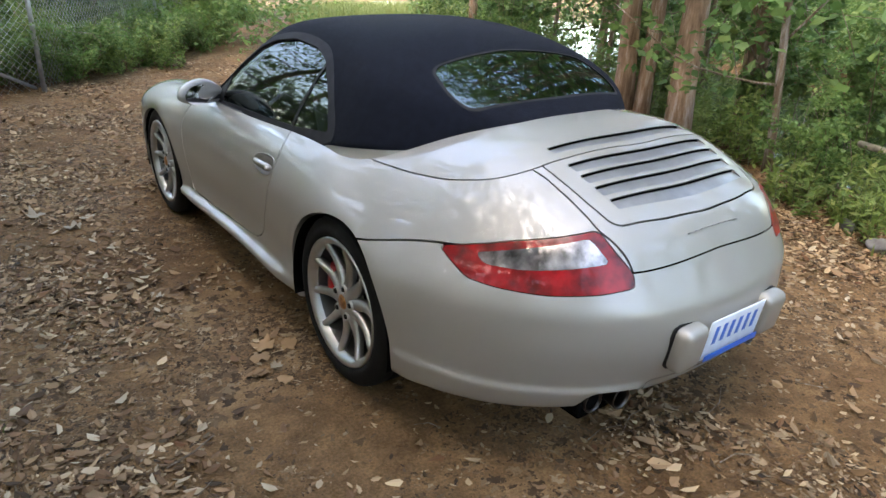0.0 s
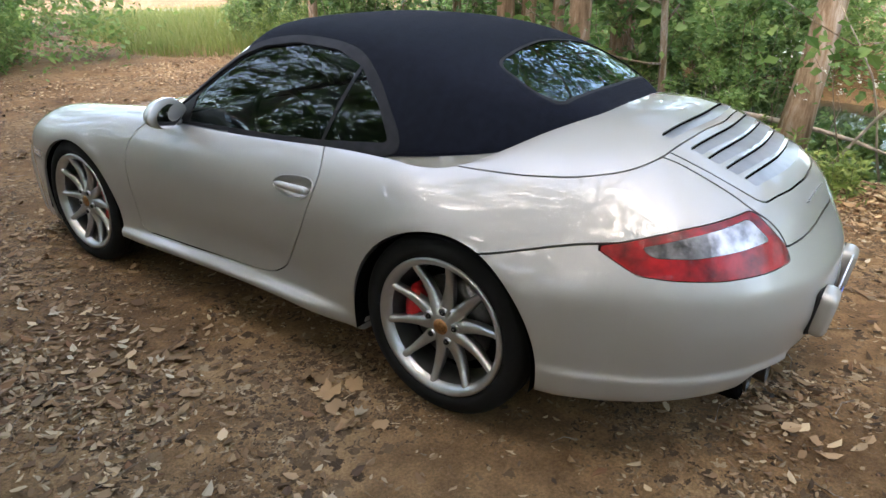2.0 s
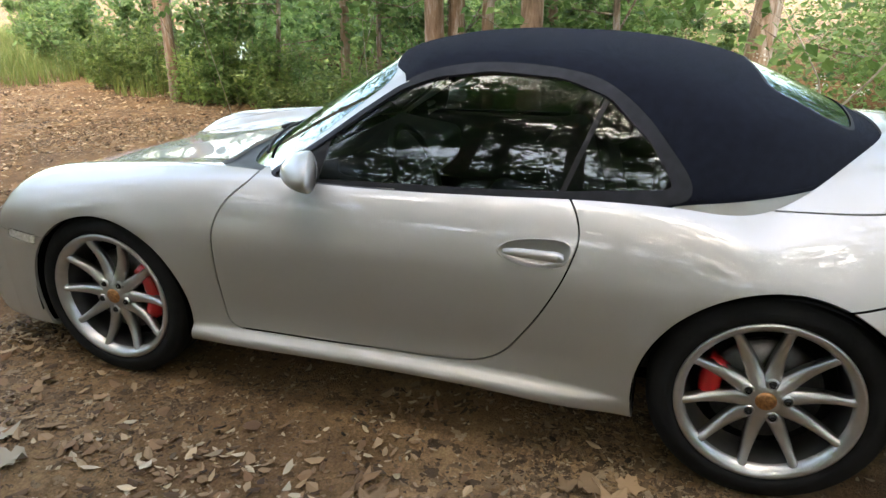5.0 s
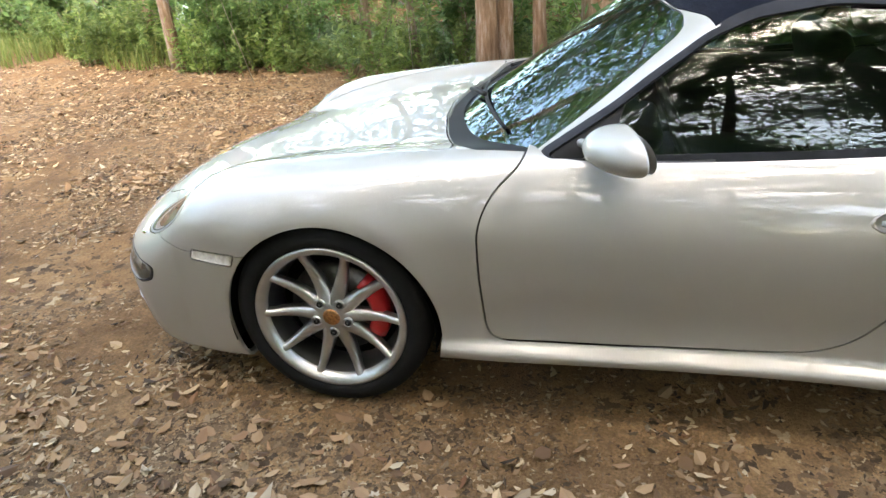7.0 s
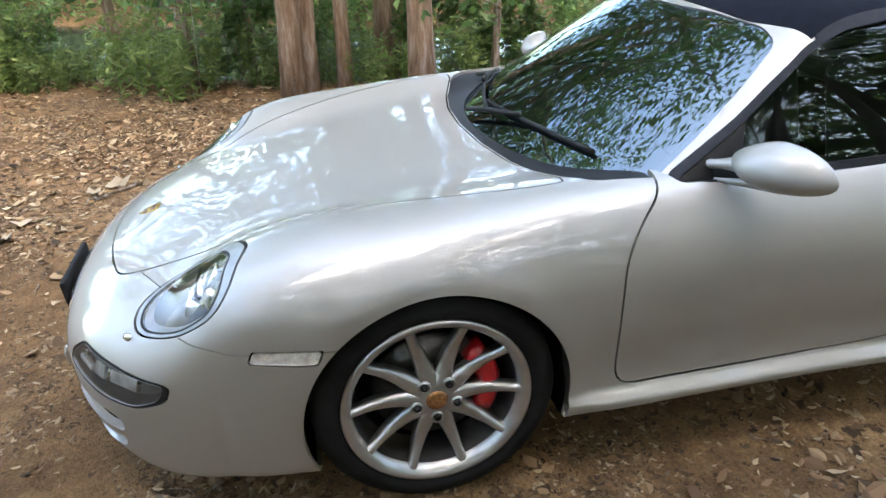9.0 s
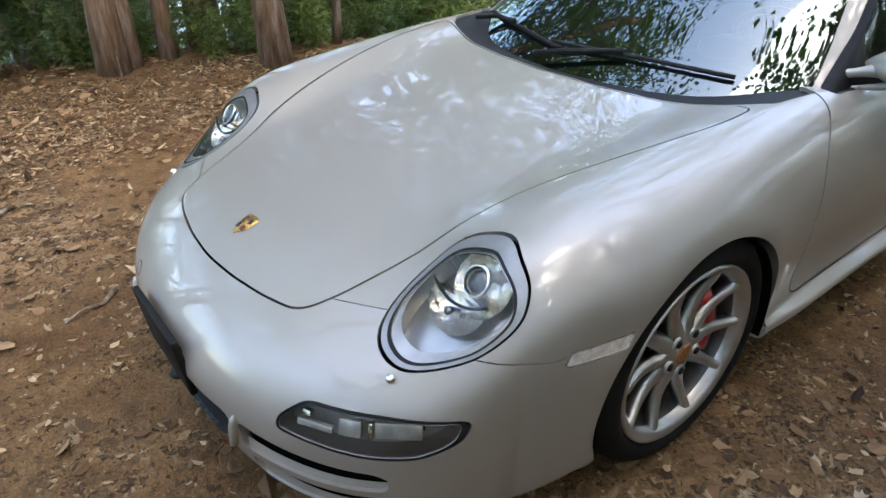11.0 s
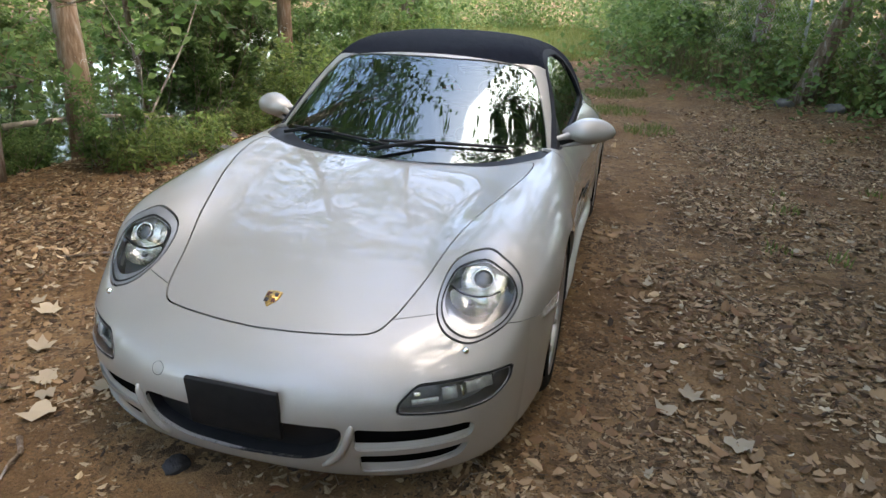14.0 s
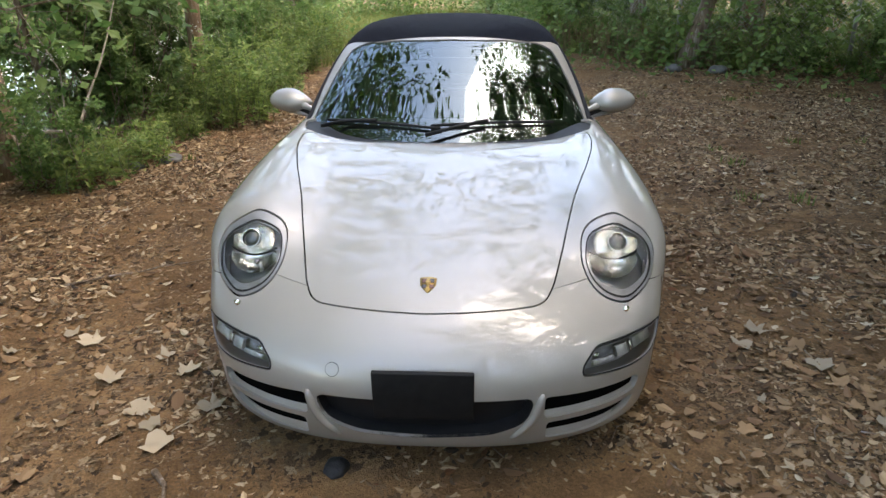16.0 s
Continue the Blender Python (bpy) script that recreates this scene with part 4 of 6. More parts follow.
def wheel(radius, w, s, y, xc, spin):
    """A ten-spoke alloy wheel with its tyre; local x points outward."""
    h = w / 2
    rim = lathe([(h - 0.012, 0.2605), (h - 0.004, 0.259), (h - 0.003, 0.252), (h - 0.010, 0.242), (h - 0.016, 0.233), (h - 0.036, 0.227)], 72)
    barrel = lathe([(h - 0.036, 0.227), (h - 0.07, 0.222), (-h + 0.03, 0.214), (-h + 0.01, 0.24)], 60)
    root = part("wheel", rim, alloy, car, "silver ten-spoke alloy wheel with black low-profile tyre")
    root.matrix_basis = pose(s * xc, y, radius - 0.008, 0, 0, 0 if s > 0 else 180)
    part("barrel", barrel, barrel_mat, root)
    prof = [(h - 0.014, 0.259), (h - 0.003, 0.268), (h + 0.002, 0.284), (h - 0.001, 0.298), (h - 0.012, radius - 0.016), (h - 0.026, radius - 0.004), (h - 0.045, radius),
            (h - 0.075, radius), (h - 0.078, radius - 0.006), (h - 0.084, radius - 0.006), (h - 0.087, radius), (0.004, radius), (0.004, radius - 0.006), (-0.004, radius - 0.006), (-0.004, radius),
            (-h + 0.045, radius), (-h + 0.02, radius - 0.01), (-h, 0.28), (-h + 0.012, 0.245)]
    part("tyre", lathe(prof, 72), tyre_mat, root, "black low-profile tyre with dust")
    for k in range(10):
        bm = bmesh.new()
        a = spin + k * math.pi / 5
        rot = Matrix.Rotation(a, 4, "X")
        rings = []
        for u in np.linspace(0, 1, 9):
            r = 0.045 + u * 0.198
            hw = 0.0255 - 0.0142 * min(1, u * 1.15) + 0.004 * max(0, u - 0.85) * 6
            xo = h - 0.026 - 0.030 * math.sin(min(1, u * 1.1) * math.pi) * 0.6 + 0.012 * u
            prof2 = [(-hw * 1.15, xo - 0.03), (-hw, xo - 0.008), (-hw * 0.55, xo), (hw * 0.55, xo), (hw, xo - 0.008), (hw * 1.15, xo - 0.03)]
            rings.append([bm.verts.new(rot @ Vector((xx, q, r))) for q, xx in prof2])
        for p, q in zip(rings, rings[1:]):
            for i in range(5):
                bm.faces.new((p[i], p[i + 1], q[i + 1], q[i]))
            bm.faces.new((p[5], p[0], q[0], q[5]))
        bmesh.ops.recalc_face_normals(bm, faces=bm.faces)
        part("spoke", bm, alloy, root)
    part("hub", lathe([(h - 0.024, 0.0), (h - 0.024, 0.036), (h - 0.03, 0.05), (h - 0.04, 0.075), (h - 0.075, 0.085)], 40), alloy, root)
    part("centre_cap", lathe([(h - 0.0165, 0.0), (h - 0.018, 0.024), (h - 0.023, 0.03), (h - 0.026, 0.031)], 32), cap_mat, root, "bronze centre cap")
    for k in range(5):
        a = spin + math.pi / 10 + k * 2 * math.pi / 5
        bm = lathe([(h - 0.018, 0.004), (h - 0.018, 0.009), (h - 0.024, 0.011), (h - 0.045, 0.0115)], 12)
        bmesh.ops.translate(bm, vec=(0, 0.058 * math.sin(a), 0.058 * math.cos(a)), verts=bm.verts)
        part("wheel_bolt", bm, dark, root)
        ring_bm = lathe([(h - 0.03, 0.013), (h - 0.0215, 0.0135), (h - 0.0205, 0.0165), (h - 0.03, 0.0185)], 16)
        bmesh.ops.translate(ring_bm, vec=(0, 0.058 * math.sin(a), 0.058 * math.cos(a)), verts=ring_bm.verts)
        part("bolt_seat", ring_bm, alloy, root)
    part("brake_disc", lathe([(h - 0.095, 0.07), (h - 0.095, 0.165), (h - 0.115, 0.165), (h - 0.115, 0.07)], 48), disc_mat, root)
    # added black disc that stands for the shade deep inside the wheel
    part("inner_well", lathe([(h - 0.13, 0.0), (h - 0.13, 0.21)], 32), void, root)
    bm = bmesh.new()
    side_y = (-1 if y > 1 else 1) * (1 if s > 0 else -1)
    rings = []
    for a in np.linspace(radians(-28 if y > 1 else -10), radians(48 if y > 1 else 34), 9):
        e = 0.8 + 0.2 * math.cos((a - radians(10)) * 2.3)
        rings.append([bm.verts.new((xx, side_y * rr * math.cos(a), rr * math.sin(a))) for xx, rr in ((h - 0.062 - 0.01 * (1 - e), 0.125), (h - 0.05, 0.14), (h - 0.05, 0.172), (h - 0.065, 0.187), (h - 0.12, 0.187), (h - 0.12, 0.12))])
    for p, q in zip(rings, rings[1:]):
        for i in range(6):
            bm.faces.new((p[i], p[(i + 1) % 6], q[(i + 1) % 6], q[i]))
    bm.faces.new(rings[0]), bm.faces.new(rings[-1])
    bmesh.ops.recalc_face_normals(bm, faces=bm.faces)
    part("brake_caliper", bm, red_paint, root, "red brake caliper")
    # wheel well: black liner, its deep shade put into the colour too
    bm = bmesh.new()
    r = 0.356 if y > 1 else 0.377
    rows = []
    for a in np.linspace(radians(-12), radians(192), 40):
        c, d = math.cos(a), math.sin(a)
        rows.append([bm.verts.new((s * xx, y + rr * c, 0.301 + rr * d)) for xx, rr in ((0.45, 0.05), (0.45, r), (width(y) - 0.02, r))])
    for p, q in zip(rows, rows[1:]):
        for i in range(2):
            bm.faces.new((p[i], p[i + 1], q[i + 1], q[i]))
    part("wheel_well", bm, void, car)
    return root


for s in (-1, 1):
    wheel(0.335, 0.235, s, FRONT_Y, 0.752, 0.31)
    wheel(0.341, 0.295, s, REAR_Y, 0.732, -0.14)
part("floor_pan", box(1.3, 3.1, 0.03, pose(0, 1.35, 0.235), 0.01), void, car)

# ---------------------------------------------------------------- the car: interior
leather = material("dark_leather", (0.014, 0.015, 0.017), 0.5, noise_scale=12, vary=0.3, bump=0.2, bump_scale=150)
part("dashboard", box(1.30, 0.38, 0.2, pose(0, 1.55, 0.72, 8), 0.06, 4), leather, car)
part("instrument_hood", box(0.36, 0.2, 0.09, pose(-0.36, 1.42, 0.83, 5), 0.04, 4), leather, car)
part("cabin_floor", box(1.36, 1.9, 0.04, pose(0, 0.75, 0.3), 0.01), leather, car)
part("centre_tunnel", box(0.2, 1.3, 0.25, pose(0, 0.85, 0.42), 0.04, 3), leather, car)
part("rear_shelf", box(1.15, 0.55, 0.08, pose(0, 0.12, 0.80, 12), 0.03, 3), leather, car)
for s in (-1, 1):
    seat = part("seat", box(0.5, 0.52, 0.16, pose(s * 0.36, 0.92, 0.44, 8), 0.06, 4), leather, car, "dark leather bucket seat")
    part("seat_back", box(0.48, 0.13, 0.62, pose(s * 0.36, 0.62, 0.72, -16), 0.06, 4), leather, seat)
    part("headrest", box(0.24, 0.09, 0.17, pose(s * 0.36, 0.53, 1.06, -14), 0.04, 4), leather, seat)
    part("door_card", box(0.05, 1.15, 0.36, pose(s * 0.735, 1.15, 0.66), 0.02, 3), leather, car)
ring = [Vector((-0.36 + 0.18 * math.cos(a), 1.26 + 0.07 * math.sin(a), 0.80 + 0.165 * math.sin(a))) for a in np.linspace(0, 2 * math.pi, 33)]
sw = part("steering_wheel", tube(ring, 0.015, 8), leather, car)
part("spoke", tube([(-0.53, 1.26, 0.80), (-0.36, 1.27, 0.79), (-0.19, 1.26, 0.80)], 0.018), leather, sw)
part("boss", bowl([(0.03, 0.0), (0.025, 0.05), (0.0, 0.06)], along(Vector((-0.36, 1.275, 0.79)), (0, -0.9, 0.4))), leather, sw)
part("rear_view_mirror", box(0.23, 0.03, 0.06, pose(0, 1.20, 1.13, -10), 0.014, 3), dark, car)


# ---------------------------------------------------------------- the clearing: materials
def dirt_material():
    """Trodden clay: tan dusty patches, darker damp soil, crumbs."""
    m = bpy.data.materials.new("trodden_dirt")
    m.use_nodes = True
    nt = m.node_tree
    b = nt.nodes["Principled BSDF"]
    b.inputs["Roughness"].default_value = 0.95
    b.inputs["Specular IOR Level"].default_value = 0.2
    tc = nt.nodes.new("ShaderNodeTexCoord")

    def noise_node(scale, detail=8.0):
        n = nt.nodes.new("ShaderNodeTexNoise")
        n.inputs["Scale"].default_value, n.inputs["Detail"].default_value, n.inputs["Roughness"].default_value = scale, detail, 0.65
        nt.links.new(tc.outputs["Object"], n.inputs["Vector"])
        return n

    def ramp(src, stops):
        r = nt.nodes.new("ShaderNodeValToRGB")
        r.color_ramp.elements[0].position, r.color_ramp.elements[0].color = stops[0][0], (*stops[0][1], 1)
        r.color_ramp.elements[1].position, r.color_ramp.elements[1].color = stops[-1][0], (*stops[-1][1], 1)
        for p, c in stops[1:-1]:
            r.color_ramp.elements.new(p).color = (*c, 1)
        nt.links.new(src, r.inputs[0])
        return r

    big = ramp(noise_node(0.9).outputs["Fac"], [(0.32, (0.135, 0.076, 0.034)), (0.5, (0.241, 0.145, 0.068)), (0.68, (0.36, 0.235, 0.124))])
    mid = ramp(noise_node(7).outputs["Fac"], [(0.3, (0.45, 0.42, 0.4)), (0.62, (1.0, 1.0, 1.0))])
    fine = ramp(noise_node(90, 4).outputs["Fac"], [(0.35, (0.6, 0.58, 0.55)), (0.65, (1.15, 1.12, 1.1))])
    mix = nt.nodes.new("ShaderNodeMix")
    mix.data_type, mix.blend_type = "RGBA", "MULTIPLY"
    mix.inputs[0].default_value = 0.8
    nt.links.new(big.outputs[0], mix.inputs[6])
    nt.links.new(mid.outputs[0], mix.inputs[7])
    mix2 = nt.nodes.new("ShaderNodeMix")
    mix2.data_type, mix2.blend_type = "RGBA", "MULTIPLY"
    mix2.inputs[0].default_value = 0.8
    nt.links.new(mix.outputs[2], mix2.inputs[6])
    nt.links.new(fine.outputs[0], mix2.inputs[7])
    nt.links.new(mix2.outputs[2], b.inputs["Base Color"])
    last = mix2.outputs[2]
    # crumbled leaf and bark chips, thicker in patches
    warp_n = nt.nodes.new("ShaderNodeTexNoise")
    warp_n.inputs["Scale"].default_value, warp_n.inputs["Detail"].default_value = 35, 3
    nt.links.new(tc.outputs["Object"], warp_n.inputs["Vector"])
    va = nt.nodes.new("ShaderNodeVectorMath")
    va.operation = "MULTIPLY_ADD"
    va.inputs[1].default_value = (0.07, 0.07, 0.07)
    nt.links.new(warp_n.outputs["Color"], va.inputs[0])
    nt.links.new(tc.outputs["Object"], va.inputs[2])
    for scale, share in ((26, 0.08), (70, 0.2)):
        vo = nt.nodes.new("ShaderNodeTexVoronoi")
        vo.inputs["Scale"].default_value = scale
        nt.links.new(va.outputs[0], vo.inputs["Vector"])
        sep = nt.nodes.new("ShaderNodeSeparateColor")
        nt.links.new(vo.outputs["Color"], sep.inputs[0])
        col = ramp(sep.outputs[0], [(0.0, (0.055, 0.034, 0.019)), (0.35, (0.095, 0.058, 0.03)), (0.7, (0.154, 0.097, 0.051)), (0.9, (0.227, 0.154, 0.088)), (1.0, (0.371, 0.280, 0.176))])
        pick = nt.nodes.new("ShaderNodeMath")
        pick.operation = "MULTIPLY_ADD"
        nt.links.new(noise_node({26: 0.9, 70: 1.3}[scale], 5).outputs["Fac"], pick.inputs[0])
        pick.inputs[1].default_value, pick.inputs[2].default_value = 3.6, share - 1.8
        less = nt.nodes.new("ShaderNodeMath")
        less.operation = "LESS_THAN"
        nt.links.new(sep.outputs[1], less.inputs[0])
        nt.links.new(pick.outputs[0], less.inputs[1])
        mx = nt.nodes.new("ShaderNodeMix")
        mx.data_type = "RGBA"
        nt.links.new(less.outputs[0], mx.inputs[0])
        nt.links.new(last, mx.inputs[6])
        nt.links.new(col.outputs[0], mx.inputs[7])
        last = mx.outputs[2]
    nt.links.new(last, b.inputs["Base Color"])
    add = nt.nodes.new("ShaderNodeMath")
    add.operation = "ADD"
    nt.links.new(noise_node(28, 6).outputs["Fac"], add.inputs[0])
    nt.links.new(noise_node(140, 3).outputs["Fac"], add.inputs[1])
    bp = nt.nodes.new("ShaderNodeBump")
    bp.inputs["Strength"].default_value, bp.inputs["Distance"].default_value = 0.9, 0.02
    nt.links.new(add.outputs[0], bp.inputs["Height"])
    nt.links.new(bp.outputs[0], b.inputs["Normal"])
    return m


def leaf_material(name, colours, through=0.35, rough=0.55):
    """Leaves: a run of colours picked leaf by leaf, partly lit from behind."""
    m = bpy.data.materials.new(name)
    m.use_nodes = True
    nt = m.node_tree
    b = nt.nodes["Principled BSDF"]
    b.inputs["Roughness"].default_value = rough
    b.inputs["Specular IOR Level"].default_value = 0.35
    geo = nt.nodes.new("ShaderNodeNewGeometry")
    r = nt.nodes.new("ShaderNodeValToRGB")
    k = len(colours) - 1
    r.color_ramp.elements[0].color, r.color_ramp.elements[1].color = (*colours[0], 1), (*colours[-1], 1)
    for i, c in enumerate(colours[1:-1], 1):
        r.color_ramp.elements.new(i / k).color = (*c, 1)
    nt.links.new(geo.outputs["Random Per Island"], r.inputs[0])
    info = nt.nodes.new("ShaderNodeObjectInfo")
    hsv = nt.nodes.new("ShaderNodeHueSaturation")
    mp = nt.nodes.new("ShaderNodeMapRange")
    mp.inputs[3].default_value, mp.inputs[4].default_value = 0.7, 1.25
    nt.links.new(info.outputs["Random"], mp.inputs[0])
    nt.links.new(mp.outputs[0], hsv.inputs["Value"])
    nt.links.new(r.outputs[0], hsv.inputs["Color"])
    nt.links.new(hsv.outputs[0], b.inputs["Base Color"])
    if through:
        tr = nt.nodes.new("ShaderNodeBsdfTranslucent")
        nt.links.new(hsv.outputs[0], tr.inputs[0])
        mix = nt.nodes.new("ShaderNodeMixShader")
        mix.inputs[0].default_value = through
        nt.links.new(b.outputs[0], mix.inputs[1])
        nt.links.new(tr.outputs[0], mix.inputs[2])
        nt.links.new(mix.outputs[0], nt.nodes["Material Output"].inputs[0])
    return m


dirt = dirt_material()
litter_mat = leaf_material("dead_leaves", [(0.025, 0.015, 0.007), (0.074, 0.041, 0.017), (0.158, 0.090, 0.041), (0.295, 0.190, 0.098), (0.567, 0.421, 0.256), (0.136, 0.055, 0.021), (0.340, 0.226, 0.124), (0.063, 0.036, 0.017), (0.46, 0.35, 0.22), (0.18, 0.11, 0.055)], 0.1, 0.8)
broad_mat = leaf_material("broad_dead_leaf", [(0.057, 0.031, 0.016), (0.113, 0.062, 0.029), (0.182, 0.105, 0.051), (0.272, 0.176, 0.094), (0.147, 0.075, 0.034), (0.374, 0.261, 0.149)], 0.1, 0.8)
pale_leaf_mat = leaf_material("pale_dead_leaf", [(0.26, 0.2, 0.13), (0.38, 0.31, 0.215), (0.31, 0.25, 0.165), (0.28, 0.21, 0.135), (0.42, 0.36, 0.26)], 0.15, 0.75)
green_mat = leaf_material("shrub_leaves", [(0.07, 0.13, 0.036), (0.12, 0.2, 0.056), (0.17, 0.265, 0.08), (0.10, 0.17, 0.052), (0.24, 0.31, 0.1)], 0.5)
tree_mat = leaf_material("tree_leaves", [(0.05, 0.10, 0.026), (0.08, 0.15, 0.04), (0.12, 0.2, 0.055), (0.17, 0.23, 0.075)], 0.5)
grass_mat = leaf_material("meadow_grass", [(0.104, 0.152, 0.036), (0.184, 0.216, 0.060), (0.144, 0.192, 0.048), (0.256, 0.248, 0.096)], 0.4)
def bark_material(name, deep, face, pale):
    """Furrowed bark: long upright plates with dark cracks and paler peeled strips."""
    m = material(name, face, 0.9, spec=0.15)
    nt = m.node_tree
    b = nt.nodes["Principled BSDF"]
    tc = nt.nodes.new("ShaderNodeTexCoord")
    mp = nt.nodes.new("ShaderNodeMapping")
    mp.inputs["Scale"].default_value = (1.0, 1.0, 0.16)
    nt.links.new(tc.outputs["Object"], mp.inputs[0])
    n1, n2 = nt.nodes.new("ShaderNodeTexNoise"), nt.nodes.new("ShaderNodeTexNoise")
    n1.inputs["Scale"].default_value, n1.inputs["Detail"].default_value, n1.inputs["Roughness"].default_value = 26, 7, 0.65
    n2.inputs["Scale"].default_value, n2.inputs["Detail"].default_value = 5, 4
    nt.links.new(mp.outputs[0], n1.inputs["Vector"])
    nt.links.new(mp.outputs[0], n2.inputs["Vector"])
    r = nt.nodes.new("ShaderNodeValToRGB")
    for e, (p, c) in zip((r.color_ramp.elements[0], r.color_ramp.elements[1], r.color_ramp.elements.new(0.5)), ((0.34, deep), (0.66, pale), (0.5, face))):
        e.position, e.color = p, (*c, 1)
    mix = nt.nodes.new("ShaderNodeMix")
    mix.data_type = "FLOAT"
    mix.inputs[0].default_value = 0.4
    nt.links.new(n1.outputs["Fac"], mix.inputs[2])
    nt.links.new(n2.outputs["Fac"], mix.inputs[3])
    nt.links.new(mix.outputs[0], r.inputs[0])
    nt.links.new(r.outputs[0], b.inputs["Base Color"])
    bp = nt.nodes.new("ShaderNodeBump")
    bp.inputs["Strength"].default_value, bp.inputs["Distance"].default_value = 1.0, 0.03
    nt.links.new(n1.outputs["Fac"], bp.inputs["Height"])
    nt.links.new(bp.outputs[0], b.inputs["Normal"])
    return m


bark = bark_material("brown_bark", (0.07, 0.05, 0.035), (0.20, 0.145, 0.10), (0.36, 0.28, 0.20))
pale_bark = bark_material("pale_peeling_bark", (0.125, 0.08, 0.049), (0.34, 0.24, 0.166), (0.53, 0.42, 0.31))
red_bark = bark_material("reddish_bark", (0.12, 0.075, 0.045), (0.29, 0.19, 0.125), (0.46, 0.34, 0.25))
dead_wood = material("bleached_dead_wood", (0.3, 0.26, 0.21), 0.85, noise_scale=15, vary=0.35, bump=0.5, bump_scale=40)
galvanised = material("galvanised_steel", (0.38, 0.39, 0.39), 0.45, 0.8, noise_scale=20, vary=0.2)
stone_mat = material("grey_stone", (0.12, 0.115, 0.11), 0.85, noise_scale=10, vary=0.4, bump=0.6, bump_scale=25)
rng = np.random.default_rng(7)


# ---------------------------------------------------------------- ground and water
def bank(x, y):
    """Where the ground falls away to the creek: distance beyond its edge."""
    edge = np.interp(y, (-14, -4.5, -2.8, -0.8, 0.5, 2.0, 3.5, 5.0, 6.5, 9.0, 16.0), (6.0, 4.2, 3.5, 3.4, 3.7, 4.3, 4.9, 5.2, 5.8, 7.5, 14.0))
    return x - edge


def ground_z(x, y):
    x, y = np.asarray(x, float), np.asarray(y, float)
    rough = 0.012 * np.sin(1.7 * x + 0.6 * y) * np.sin(1.3 * y - 0.4 * x) + 0.006 * np.sin(5.1 * x + 1.1) * np.sin(4.3 * y + 0.7 * x)
    near = np.exp(-((x / 1.4) ** 4 + ((y - 1.2) / 2.6) ** 4))
    b = bank(x, y)
    fall = -0.75 / (1 + np.exp(-np.clip((b - 0.75) / 0.22, -50, 50))) + 0.9 / (1 + np.exp(-np.clip((b - 6.5) / 0.5, -50, 50)))
    rise = 0.35 * np.clip((-x - 4.0) / 5.0, 0, 1.5) ** 1.5
    return rough * (1 - near) * 1.6 - 0.006 + fall + rise


lin = np.linspace(-1, 1, 161)
warp = np.sign(lin) * (np.abs(lin) * 9 + 291 * np.clip(np.abs(lin) - 0.55, 0, 1) ** 3 / 0.45**3)
gx, gy = np.meshgrid(warp, warp + 1.5, indexing="ij")
gz = ground_z(gx, gy)
k = len(lin)
gi, gj = np.meshgrid(np.arange(k - 1), np.arange(k - 1), indexing="ij")
quads = np.stack((gi * k + gj, (gi + 1) * k + gj, (gi + 1) * k + gj + 1, gi * k + gj + 1), -1).reshape(-1, 4)
me = bpy.data.meshes.new("ground")
me.from_pydata(np.stack((gx, gy, gz), -1).reshape(-1, 3).tolist(), [], quads.tolist())
me.polygons.foreach_set("use_smooth", np.ones(len(quads), bool))
me.materials.append(dirt)
tagged(new("ground", me), "bare brown dirt track strewn with dead leaves", "ground", kind="structure")

bm = bmesh.new()
vs = [bm.verts.new(p) for p in ((3.5, -30, -0.42), (30, -30, -0.42), (30, 30, -0.42), (3.5, 30, -0.42))]
bm.faces.new(vs)
water_mat = material("creek_water", (0.02, 0.025, 0.018), 0.06, bump=0.15, bump_scale=3)
tagged(part("water", bm, water_mat), "still creek water behind the trees", "water", kind="structure")


